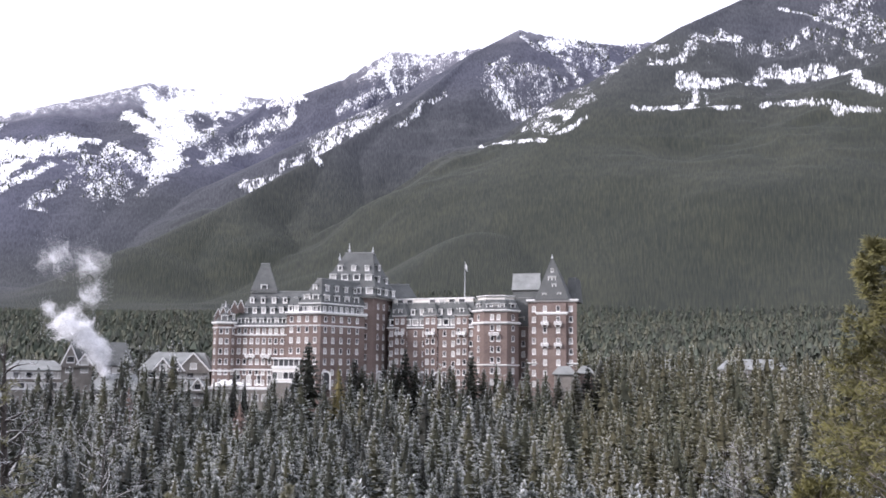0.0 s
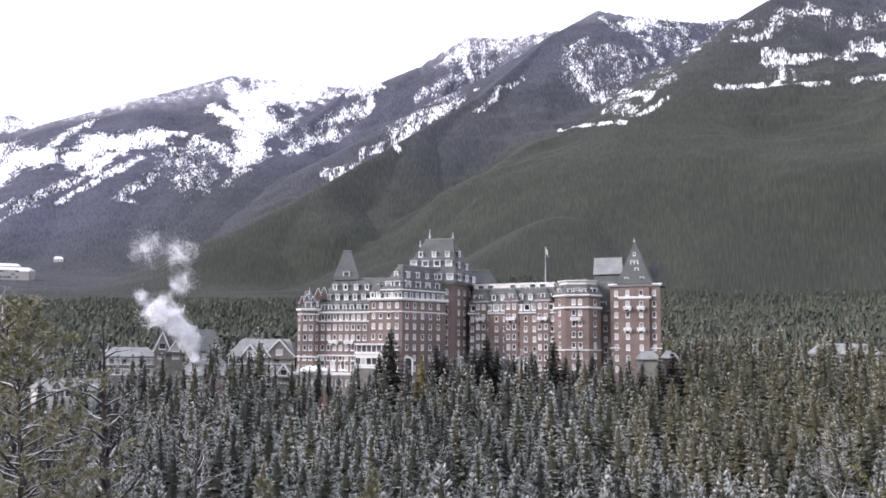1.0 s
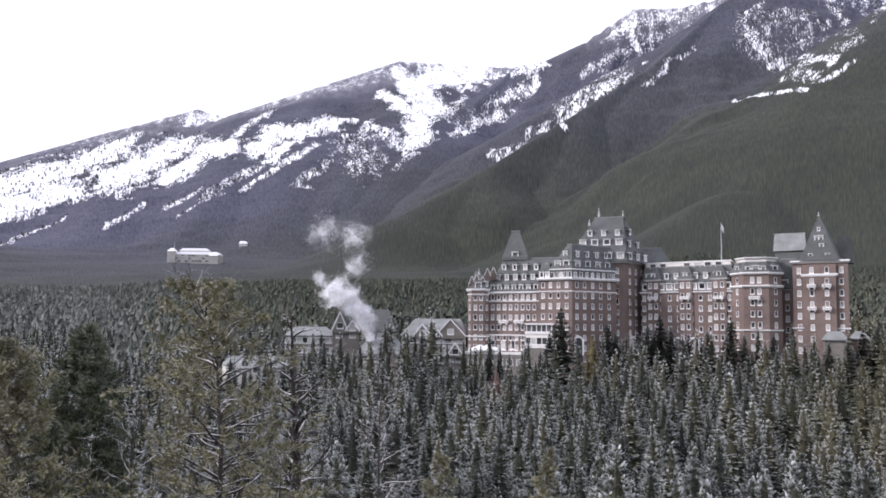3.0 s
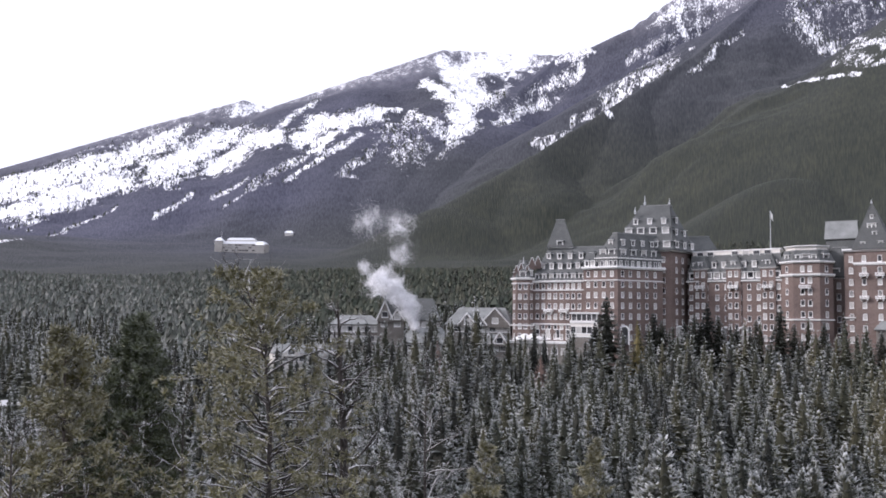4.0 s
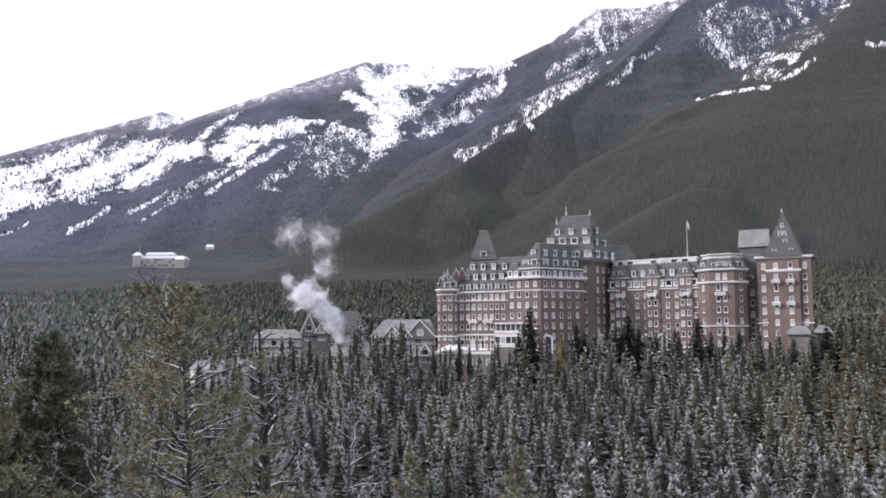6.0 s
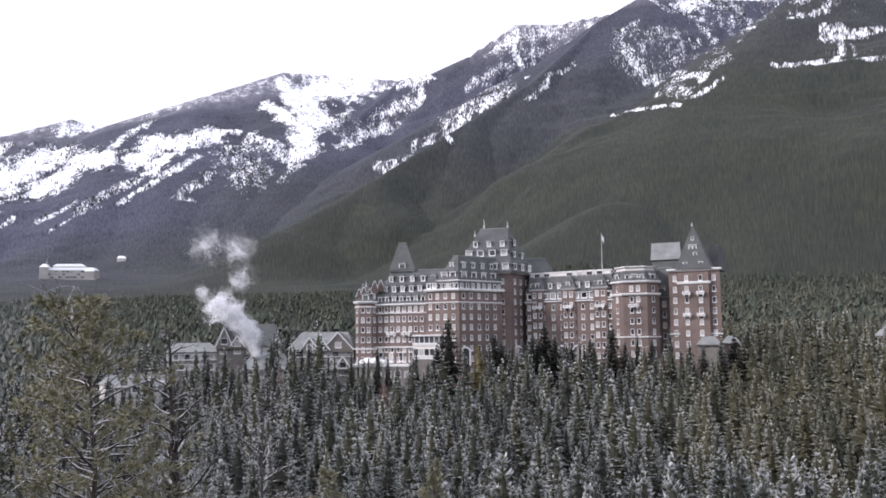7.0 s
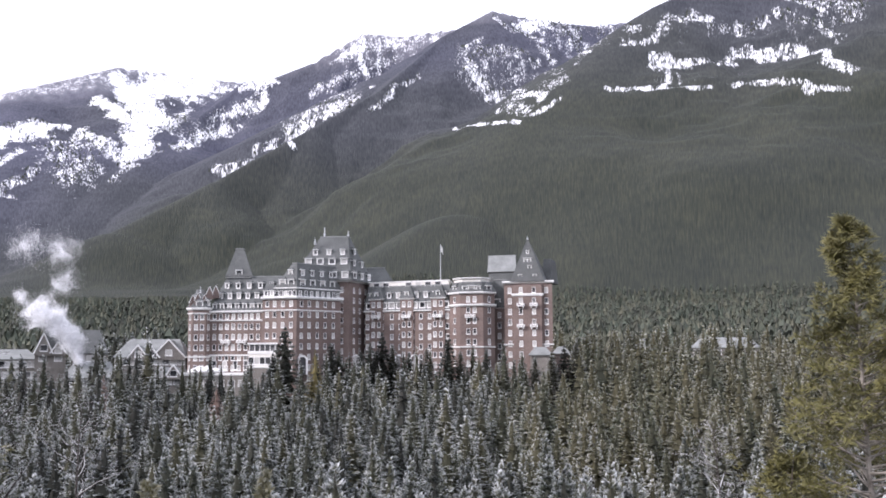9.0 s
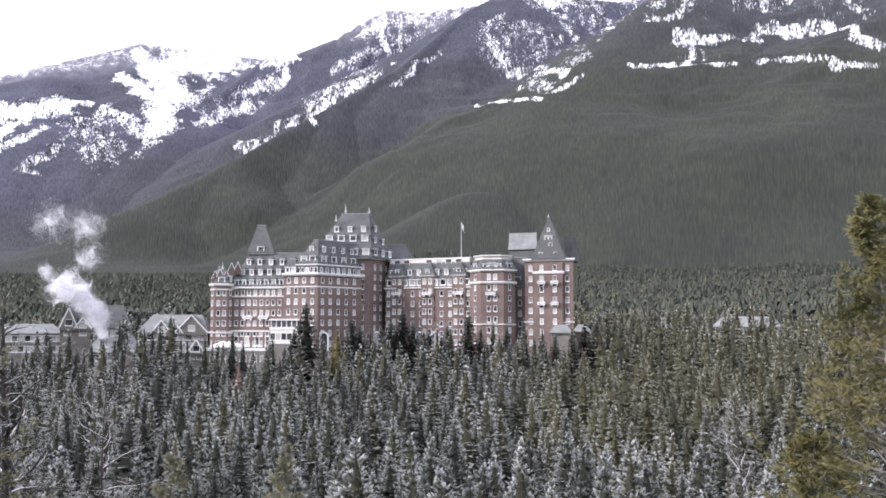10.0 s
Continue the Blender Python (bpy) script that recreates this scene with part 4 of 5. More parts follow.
    for s in (0.14, 0.50, 0.86):  # brick bays that break the eaves
        m = f.spot(s, 0)
        b = [(m @ Vector(p)).xy for p in ((-2.4, -0.5, 0), (2.4, -0.5, 0), (2.4, 3.5, 0), (-2.4, 3.5, 0))]
        walls(h, b, BASE, er + 4.0)
        bf = Front(b[0], b[1])
        window_rows(h, bf, [0.28, 0.72], [er + 2.2 - 3.35 * k for k in range(7)])
        cornice(h, b, er + 3.7, 0.5, 0.5)
        roof(h, b, inset(b, 0.25), er + 4.2, er + 8.2)
        add_dormer(h, bf.spot(0.5, er + 4.6, -0.1))
        part("balcony", BALCONY, h, bf.spot(0.5, er - 2.4, 0.0))
    # polygonal bay
    by = [polar(1.95, 301), polar(2.59, 295), polar(4.02, 293.5), polar(4.75, 298), polar(4.75, 318), polar(2.02, 318)]
    zb = 17.3
    walls(h, by, BASE, zb)
    for a, b, cc in ((0, 1, [0.5]), (1, 2, [0.36, 0.64]), (2, 3, [0.5])):
        window_rows(h, Front(by[a], by[b]), cc, [zb - 1.9 - 3.4 * k for k in range(7)])
    cornice(h, by, 13.1, 0.8, 0.6), cornice(h, by, zb - 0.2, 0.7, 0.6), cornice(h, by, -0.1, 0.5, 0.3)
    bt = inset(by, 0.86)
    roof(h, by, bt, zb + 0.4, 20.9)
    for a, b, cc in ((0, 1, [0.5]), (1, 2, [0.2, 0.5, 0.8]), (2, 3, [0.5])):
        for s in cc:
            add_dormer(h, Front(by[a], by[b]).spot(s, zb + 0.6, 0.0), s == 0.5)
    walls(h, inset(by, 0.8), zb, 22.2, STUCCO)
    cornice(h, inset(by, 0.8), 22.0, 0.5, 0.5)
    part("balcony", BALCONY, h, Front(by[1], by[2]).spot(0.45, 9.5, 0.0))
    # recess between the bay and the right tower
    rc = [polar(4.54, 303), polar(5.73, 302), polar(5.73, 318), polar(4.54, 318)]
    zc = 13.0
    walls(h, rc, BASE, zc)
    window_rows(h, Front(rc[0], rc[1]), [0.42], [zc - 2.4 - 3.4 * k for k in range(6)])
    cornice(h, rc, zc - 0.3, 0.5, 0.3)
    roof(h, rc, inset(rc, 0.7), zc + 0.2, 22.3)
    add_dormer(h, Front(rc[0], rc[1]).spot(0.3, zc + 1.0, 0.0), True)
    # right tower with its spire
    q0, q1 = polar(5.34, 297), polar(8.32, 294)
    rt = [q0, q1, polar(8.15, 316), polar(5.45, 318)]
    zq = 20.5
    walls(h, rt, BASE, zq)
    f = Front(q0, q1)
    window_rows(h, f, [0.12, 0.40, 0.64, 0.88], [zq - 2.3 - 3.4 * k for k in range(8)], wide=(1, 2))
    cornice(h, rt, zq - 0.2, 0.9, 0.8)
    m = f.spot(0.5, 0)
    mid = [(m @ Vector(p)).xy for p in ((-4.6, -1.2, 0), (4.6, -1.2, 0), (4.6, 4, 0), (-4.6, 4, 0))]
    walls(h, mid, BASE, zq - 0.6)
    fm = Front(mid[0], mid[1])
    window_rows(h, fm, [0.27, 0.73], [zq - 2.3 - 3.4 * k for k in range(8)])
    cornice(h, mid, 16.3, 0.8, 0.5)
    for zz in (13.0, 6.3):
        for s in (0.27, 0.73):
            part("balcony", BALCONY, h, fm.spot(s, zz, 0.0) @ Matrix.Diagonal((0.75, 1, 1, 1)))
    cornice(h, rt, 0.6, 0.5, 0.5)
    spr = [(m @ Vector(p)).xy for p in ((-5.0, -0.6, 0), (5.0, -0.6, 0), (5.0, 10, 0), (-5.0, 10, 0))]
    ap = (m @ Vector((-0.6, 3.2, 0))).xy
    roof(h, spr, [ap + Vector(d) * 0.25 for d in ((-1, -1), (1, -1), (1, 1), (-1, 1))], zq + 0.7, 34.9, cap=False)
    finial(h, ap, 34.5, 1.6)
    zs1 = 34.9
    ss = Slope(spr[0], spr[1], zq + 0.7, ap + Vector((-0.25, -0.25)), ap + Vector((0.25, -0.25)), zs1)
    for s, t in ((0.25, 0.04), (0.75, 0.04), (0.6, 0.26), (0.4, 0.44), (0.6, 0.44), (0.5, 0.66)):
        add_dormer(h, ss.spot(s, t) @ Matrix.Scale(0.85 if t < 0.6 else 0.6, 4))
    side = [(m @ Vector(p)).xy for p in ((3.6, 6, 0), (6.6, 6, 0), (6.6, 18, 0), (3.6, 18, 0))]
    roof(h, side, inset(side, 0.8), zq + 0.7, 28.8, cap=False)
    # high roof behind the right tower
    hb = [polar(4.40, 316), polar(6.07, 314), polar(6.07, 324), polar(4.47, 326)]
    walls(h, hb, BASE, 25.4, SLATE)
    roof(h, hb, [polar(4.40, 319), polar(6.07, 317), polar(6.07, 320), polar(4.47, 322)], 26.0, 31.6, GREYROOF)
    # flagpole
    pp = polar(1.39, 308)
    part("flagpole", loft([[(pp.x + r * math.cos(k), pp.y + r * math.sin(k), z) for k in range(6)] for z, r in ((zm, 0.16), (34.7, 0.07))], [METAL]), h)
    bm = bmesh.new()
    cloth = [[bm.verts.new((pp.x + 0.1 + 0.16 * i + 0.05 * k, pp.y + 0.18 * math.sin(1.9 * i + 0.8 * k), 34.4 - 0.7 * k - 0.3 * i)) for i in range(5)] for k in range(4)]
    for lo, hi in zip(cloth, cloth[1:]):
        for i in range(4):
            bm.faces.new((lo[i], lo[i + 1], hi[i + 1], hi[i])).smooth = True
    flag = bpy.data.meshes.new("flag")
    bm.to_mesh(flag)
    bm.free()
    flag.materials.append(CLOTH)
    part("flag", flag, h, None, "limp pale flag").modifiers.new("thickness", "SOLIDIFY").thickness = 0.04
    # sun terrace, glazed lounge and awnings at the foot of the left wing
    te = [polar(-14.10, 305), polar(-9.12, 296), polar(-9.12, 303), polar(-14.10, 315)]
    part("terrace", loft([ring(te, BASE), ring(te, -8.4)], [STONE]), h)
    cornice(h, te, -8.4, 0.7, 0.2)
    gl = [polar(-10.38, 297), polar(-8.68, 293), polar(-8.68, 300), polar(-10.38, 304)]
    zg0, zgm, zg1 = -6.0, -1.5, 1.3
    walls(h, gl, BASE, zg0 + 0.2, STONE)
    walls(h, inset(gl, 0.98), zg0 + 0.2, zgm, STUCCO)
    part("lounge", loft([ring(inset(gl, 0.9), zgm), ring(inset(gl, 0.9), zg1)], [GLASS]), h, None, "glazed lounge with white frames")
    cornice(h, gl, zg0 - 0.1, 0.5, 0.2), cornice(h, gl, zg1 - 0.1, 0.6, 0.3), cornice(h, gl, zgm - 0.2, 0.9, 0.2)
    gf = Front(inset(gl, 0.98)[0], inset(gl, 0.98)[1])
    for k in range(5):
        add_window(h, gf.spot(0.1 + 0.2 * k, zg0 + 2.2, 0.03) @ Matrix.Diagonal((0.8, 1, 1.15, 1)), True)
    gu = Front(inset(gl, 0.9)[0], inset(gl, 0.9)[1])
    for k in range(6):
        part("mullion", boxes([(-0.1, -0.12, 0, 0.1, 0.12, zg1 - zgm, 0)], [TRIM]), h, gu.spot(k / 5, zgm, 0.05))
    tf = Front(te[0], te[1])
    window_rows(h, tf, [0.08, 0.2, 0.32, 0.44, 0.56, 0.68], [-8.4 - 2.4], wide=range(6))
    low_front = Front(wing_a, wing_b)
    for q in (0.1, 0.3, 0.5, 0.7, 0.9):
        add_window(h, low_front.spot(q, -5.3, 0.05) @ Matrix.Diagonal((1.3, 1, 1.7, 1)), False)
    for a, d, wd in ((-13.17, 303, 4.2), (-12.67, 304, 5.0)):
        p, z = polar(a, d), -7.1
        part("awning", loft([[(p.x + wd * r * math.cos(k * 0.785), p.y + 0.6 * wd * r * math.sin(k * 0.785), z + dz) for k in range(8)] for r, dz in ((1, -0.25), (1, 0.1), (0.12, 1.7))], [CLOTH]), h, None, "white canvas awning over the terrace")
    # entrance canopy and porch by the right tower
    ca = [polar(6.91, 288), polar(8.22, 287), polar(8.22, 294), polar(6.84, 295)]
    roof(h, ca, inset(ca, 0.5), -2.3, 0.1, GREYROOF, eave=0.3, cap=False)
    walls(h, inset(ca, 0.9), BASE, -2.3, STONE)
    pe = [polar(8.29, 291), polar(9.31, 290), polar(9.31, 297), polar(8.29, 298)]
    roof(h, pe, inset(pe, 0.4), -1.9, 0.2, GREYROOF, eave=0.3, cap=False)
    walls(h, inset(pe, 0.9), BASE, -1.9)
    for a, d in ((-1.20, 307.6), (-0.26, 305.4), (-3.86, 311), (-7.13, 293.6)):  # arched loggia bays
        p = polar(a, d)
        arch = [(1.7 * math.cos(q * 0.3927), -1.6 + 1.7 * math.sin(q * 0.3927)) for q in range(9)]
        inn = [(1.15 * math.cos(q * 0.3927), -1.6 + 1.15 * math.sin(q * 0.3927)) for q in range(9)]
        o, i2 = [(1.7, -6.0)] + arch + [(-1.7, -6.0)], [(1.15, -6.0)] + inn + [(-1.15, -6.0)]
        m = pose(p.x, p.y, -2.2, 0, 0, -a)
        lg = part("loggia", loft([[(x, 2.6, z) for x, z in o], [(x, 0.0, z) for x, z in o], [(x, 0.0, z) for x, z in i2], [(x, 2.6, z) for x, z in i2]], [TRIM], close=False), h, m)
        part("pane", boxes([(-1.15, 0.5, -6.0, 1.15, 0.6, -0.6, 0)], [GLASS]), lg, sub=True)
    return h


hotel = build_hotel()


def gabled(name, a, b, deep, z0, ze, zr, label, wallm=None, roofm=None, wins=4, rows=1, gables=(), zbase=None):
    """A house with a ridge along its front; gables: (along, half width, height) of cross gables."""
    wallm, roofm = wallm or STONE, roofm or GREYROOF
    f = Front(a, b)
    n = Vector((-f.u.y, f.u.x))
    pts = [Vector(a), Vector(b), Vector(b) + n * deep, Vector(a) + n * deep]
    c = (pts[0] + pts[2]) / 2
    h = thing(name, (c.x, c.y, z0), label, "building")
    walls(h, pts, z0 - 3, ze, wallm)
    r0, r1 = pts[0] + n * deep * 0.5 + f.u * deep * 0.2, pts[1] + n * deep * 0.5 - f.u * deep * 0.2
    roof(h, pts, [r0, r1, r1 + n * 0.2, r0 + n * 0.2], ze, zr, roofm, cap=False)
    for k in range(rows):
        window_rows(h, f, [(i + 0.5) / wins for i in range(wins)], [ze - 1.6 - 3.3 * k], wide=range(wins))
    for s, half, hi in gables:
        m = f.spot(s, 0)
        bm = bmesh.new()
        front = [(-half, ze - 1), (half, ze - 1), (half, ze), (0, ze + hi), (-half, ze)]
        A, B = [bm.verts.new(m @ Vector((x, -1.2, z))) for x, z in front], [bm.verts.new(m @ Vector((x, deep * 0.5, z))) for x, z in front]
        bm.faces.new(A), bm.faces.new(B[::-1])
        for i in range(5):
            bm.faces.new((A[i], B[i], B[(i + 1) % 5], A[(i + 1) % 5])).material_index = 1 if i in (2, 3) else 0
        bmesh.ops.recalc_face_normals(bm, faces=bm.faces)
        me = bpy.data.meshes.new("gable")
        bm.to_mesh(me)
        me.materials.append(wallm), me.materials.append(roofm)
        part("gable", me, h)
        lean = math.degrees(math.atan2(hi, half))
        L = math.hypot(hi, half) + 0.5
        for sg in (-1, 1):
            part("bargeboard", boxes([(0, -0.2, -0.28, L, 0.1, 0.12, 0)], [TRIM]), h, m @ pose(0, -1.35, ze + hi + 0.1, 0, 0, 0) @ pose(0, 0, 0, 0, lean if sg > 0 else 180 - lean, 0))
        add_window(h, m @ pose(0, -1.22, ze + hi * 0.25), True)
    return h


gabled("stone_lodge", polar(-18.05, 322), polar(-14.04, 318), 16, BASE - 2, -2.6, 3.3, "stone lodge with frosted grey roof and white gable trim", wins=9,
       gables=((0.34, 3.0, 3.8), (0.55, 2.0, 2.6), (0.77, 5.2, 5.6)))
gabled("carriage_house", polar(-25.16, 318), polar(-22.13, 318), 15, BASE - 2, -2.9, 0.1, "long stone wing with a frosted grey roof", wins=9, rows=2)
gabled("stone_hall", polar(-22.31, 314), polar(-20.67, 314), 13, BASE - 2, -1.0, 7.1, "stone hall with steep slate roof and arched white gables", None, SLATE, wins=2,
       gables=((0.28, 2.6, 6.0), (0.75, 2.2, 3.2)))
gabled("slate_hall", polar(-20.30, 322), polar(-18.43, 322), 13, BASE - 2, -1.3, 6.4, "hall with a steep dark slate roof", None, SLATE, wins=3)
gabled("service_house", polar(-20.70, 306), polar(-17.80, 306), 12, BASE - 2, -8.7, -3.9, "low house with a broad frosted grey roof", wins=4)
gabled("river_house", polar(-28.56, 292), polar(-24.72, 296), 10, BASE - 2, -11.9, -9.3, "low white rendered building with a frosted grey roof", STUCCO, GREYROOF, wins=8, gables=((0.25, 2.2, 1.9), (0.7, 1.8, 1.5)))
gabled("porch_house", polar(-15.74, 306), polar(-14.23, 305), 8, BASE - 2, -8.6, -5.8, "small stone porch building with frosted roof", wins=3, gables=((0.25, 2.0, 3.0), (0.7, 2.4, 3.6)))
gabled("roadside_lodge", polar(16.57, 352), polar(20.30, 350), 14, -8, -0.4, 3.3, "grey lodge with frosted roof among the trees", wins=6)
gabled("roadside_cabin", polar(13.20, 352), polar(14.22, 352), 10, -8, -0.7, 3.1, "small grey cabin with a frosted roof among the trees", wins=2)


def build_hillside_resort():
    d = 1500.0
    a, b = polar(-32.24, d), polar(-29.21, d - 20)
    f = Front(a, b)
    n = Vector((-f.u.y, f.u.x))
    z0, z1 = 97.3, 111.8
    h = thing("hillside_resort", ((a.x + b.x) / 2, (a.y + b.y) / 2, z0), "long pale hillside resort building with a snowy roof", "hotel")
    pts = [a, b, b + n * 25, a + n * 25]
    walls(h, pts, z0 - 40, z1, SAND)
    roof(h, pts, inset(pts, 0.9), z1, z1 + 4, SNOW, cap=False)
    for s, half, up in ((0.09, 6, 4.5), (0.90, 7, -2.0)):
        m = f.spot(s, 0)
        p = [(m @ Vector(q)).xy for q in ((-half, -5, 0), (half, -5, 0), (half, 12, 0), (-half, 12, 0))]
        walls(h, p, z0 - 40, z1 + up, SAND)
        roof(h, p, inset(p, 0.35), z1 + up, z1 + up + 5, SNOW, cap=False)
    finial(h, f.spot(0.12, 0, -4).translation.xy, z1 + 8, 13)
    upper = [f.spot(q, 0, o).translation.xy for q, o in ((0.22, -6), (0.78, -6), (0.78, -19), (0.22, -19))]
    walls(h, upper, z1, z1 + 6.5, SAND)
    roof(h, upper, inset(upper, 0.8), z1 + 6.5, z1 + 10, SNOW, cap=False)
    long_pane = boxes([(-2.2, -0.2, -0.9, 2.2, 0.0, 0.9, 0)], [GLASS])
    for r in range(3):
        for k in range(15):
            part("window", long_pane, h, f.spot((k + 0.5) / 15, z1 - 2.2 - 4.2 * r, 0.1))
    return h


build_hillside_resort()
gabled("hillside_chalet", polar(-28.05, 1885), polar(-27.55, 1885), 12, 160, 166, 171, "small pale chalet with a snowy roof on the forested slope", STUCCO, SNOW, wins=3)


# ---- steam from the hotel's laundry chimney ----
def steam_material(name, alpha):
    """Scattering droplets: light passes through and spreads; the gaps between are clear."""
    m, ns, ls, sh = material(name, 1.0)
    ns.remove(sh)
    n = noise_at(ns, ls, 0.3, 3)
    thin, dif, mix = ns.new("ShaderNodeBsdfTransparent"), ns.new("ShaderNodeBsdfDiffuse"), ns.new("ShaderNodeMixShader")
    dif.inputs[0].default_value = (0.97, 0.97, 0.98, 1)
    tra, half = ns.new("ShaderNodeBsdfTranslucent"), ns.new("ShaderNodeMixShader")
    tra.inputs[0].default_value, half.inputs[0].default_value = (0.97, 0.97, 0.98, 1), 0.5
    ls.new(dif.outputs[0], half.inputs[1]), ls.new(tra.outputs[0], half.inputs[2])
    ls.new(ramp(ns, ls, n, [(0.3, (alpha * 0.3,) * 3), (0.7, (alpha,) * 3)]), mix.inputs[0])
    ls.new(thin.outputs[0], mix.inputs[1]), ls.new(half.outputs[0], mix.inputs[2])
    ls.new(mix.outputs[0], ns["Material Output"].inputs[0])
    return m


def build_steam():
    rnd = random.Random(4)
    h = thing("steam_plume", (*polar(-20.01, 311), -3.3), "white steam plume drifting up from a chimney", "steam")
    def cloud(name, mat, knots, count, size):
        """Drifting droplets: small flakes strewn ever thinner away from the plume's middle line."""
        V, F = [], []
        for _ in range(count):
            i = rnd.randrange(len(knots) - 1)
            t = rnd.random()
            (a0, z0, s0), (a1, z1, s1) = knots[i], knots[i + 1]
            sz = s0 + (s1 - s0) * t
            p = polar(a0 + (a1 - a0) * t, 311)
            c = Vector((p.x, p.y, z0 + (z1 - z0) * t)) + Vector((rnd.gauss(0, 0.4), rnd.gauss(0, 0.4), rnd.gauss(0, 0.36))) * sz
            swirl = Vector((noise.noise(c * 0.28), noise.noise(c * 0.28 + Vector((9, 3, 1))), noise.noise(c * 0.28 - Vector((4, 7, 2)))))
            c += swirl * sz * 0.45
            u = Vector((rnd.gauss(0, 1), rnd.gauss(0, 1), rnd.gauss(0, 1))).normalized()
            w = u.orthogonal().normalized()
            r = size * rnd.uniform(0.5, 1.4)
            b = len(V)
            V += [tuple(c + u * r), tuple(c + w * r * 0.8), tuple(c - u * r), tuple(c - w * r * 0.8)]
            F.append((b, b + 1, b + 2, b + 3))
        tagged(part(name, grid_mesh(name, V, F, [mat]), h), kind="stuff")
    A = lambda *k: k
    cloud("column", steam_material("dense_steam", 0.9), [A(-19.94, -3.9, 2.2), A(-20.38, 3.3, 3.6), A(-21.02, 8.0, 3.4), A(-21.87, 11.6, 6.2), A(-22.43, 10.8, 4.5)], 95000, 0.105)
    cloud("wisp", steam_material("thin_steam", 0.5), [A(-23.04, 14.6, 2.6), A(-23.30, 18.0, 2.0)], 4200, 0.1)
    cloud("wisp", bpy.data.materials["thin_steam"], [A(-21.05, 18.5, 3.5), A(-20.71, 23.4, 5.0)], 9000, 0.1)
    cloud("wisp", bpy.data.materials["thin_steam"], [A(-21.32, 29.1, 6.0), A(-20.87, 32.4, 5.0)], 12000, 0.1)
    cloud("wisp", bpy.data.materials["thin_steam"], [A(-23.26, 29.9, 5.0), A(-22.78, 34.2, 5.5)], 9000, 0.1)


build_steam()


# ---- trees beside the lookout ----
def tube(V, F, path, radii, sides=5):
    """Adds a tapered tube along a path of points."""
    base = len(V)
    for i, (p, r) in enumerate(zip(path, radii)):
        q = path[min(i + 1, len(path) - 1)] - path[max(i - 1, 0)]
        q = q.normalized() if q.length > 1e-6 else Vector((0, 0, 1))
        s = q.orthogonal().normalized()
        u = q.cross(s)
        V += [tuple(p + (s * math.cos(6.283 * k / sides) + u * math.sin(6.283 * k / sides)) * r) for k in range(sides)]
    for i in range(len(path) - 1):
        for k in range(sides):
            a, b = base + i * sides + k, base + i * sides + (k + 1) % sides
            F.append((a, b, b + sides, a + sides))


def grow(rnd, V, F, tips, start, way, length, radius, depth, rise=0.0, crook=0.25, n=4):
    """A limb that bends and forks; its twigs' ends go into tips."""
    path, radii, p, d = [start], [radius], start.copy(), way.normalized()
    for i in range(n):
        d = (d + Vector((rnd.gauss(0, crook), rnd.gauss(0, crook), rnd.gauss(0, crook) + rise)) * 0.6).normalized()
        p = p + d * (length / n)
        path.append(p.copy()), radii.append(max(radius * (1 - 0.85 * (i + 1) / n), 0.006))
        if depth > 0 and i >= 1:
            for _ in range(rnd.choice((1, 1, 2))):
                side = (d + Vector((rnd.gauss(0, 1), rnd.gauss(0, 1), rnd.gauss(0, 0.5))) * 0.8).normalized()
                grow(rnd, V, F, tips, p.copy(), side, length * rnd.uniform(0.35, 0.6), radii[-1] * 0.6, depth - 1, rise, crook)
        if depth == 0 and i >= 1:
            tips.append((p.copy(), d.copy()))
    tube(V, F, path, radii, 5 if radius > 0.03 else 3)


def needles(rnd, tips, length, blades, wide):
    """Tufts of needles round the twigs' ends."""
    V, F, T = [], [], []
    for p, d in tips:
        for _ in range(blades):
            w = (d * rnd.uniform(0.0, 1.1) + Vector((rnd.gauss(0, 1), rnd.gauss(0, 1), rnd.gauss(0.2, 1))) * 0.75).normalized()
            L = length * rnd.uniform(0.6, 1.3)
            s = w.orthogonal().normalized() * (wide * L)
            o = p + Vector((rnd.gauss(0, 1), rnd.gauss(0, 1), rnd.gauss(0, 1))) * 0.22 * length
            b = len(V)
            V += [tuple(o - s * 0.4), tuple(o + w * L * 0.5 + s), tuple(o + w * L), tuple(o + w * L * 0.5 - s)]
            F.append((b, b + 1, b + 2, b + 3))
            T += [0.2, 0.6, 1.0, 0.6]
    return V, F, T


OLIVE = foliage("olive_pine_needles", (0.030, 0.030, 0.013), (0.235, 0.21, 0.068), 0.42, False, 0.8)
SPRUCE = foliage("spruce_needles", (0.012, 0.020, 0.008), (0.10, 0.118, 0.038), 0.26, False, 0.8)
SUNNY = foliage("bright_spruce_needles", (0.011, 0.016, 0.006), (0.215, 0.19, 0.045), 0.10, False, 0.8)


def rimed_material():
    """Dark bark, rimed on what faces the sky."""
    m, ns, ls, sh = material("rimed_bark", 0.9)
    g = ns.new("ShaderNodeNewGeometry")
    sep = ns.new("ShaderNodeSeparateXYZ")
    ls.new(g.outputs["Normal"], sep.inputs[0])
    n = noise_at(ns, ls, 2.5, 3)
    f = ramp(ns, ls, calc(ns, ls, "ADD", sep.outputs[2], n), [(0.85, (0, 0, 0)), (1.35, (0.8, 0.8, 0.8))])
    bark = ramp(ns, ls, noise_at(ns, ls, 9, 3), [(0.3, (0.022, 0.018, 0.016)), (0.7, (0.085, 0.072, 0.065))])
    ls.new(blend(ns, ls, f, bark, (0.72, 0.72, 0.72)), sh.inputs["Base Color"])
    return m


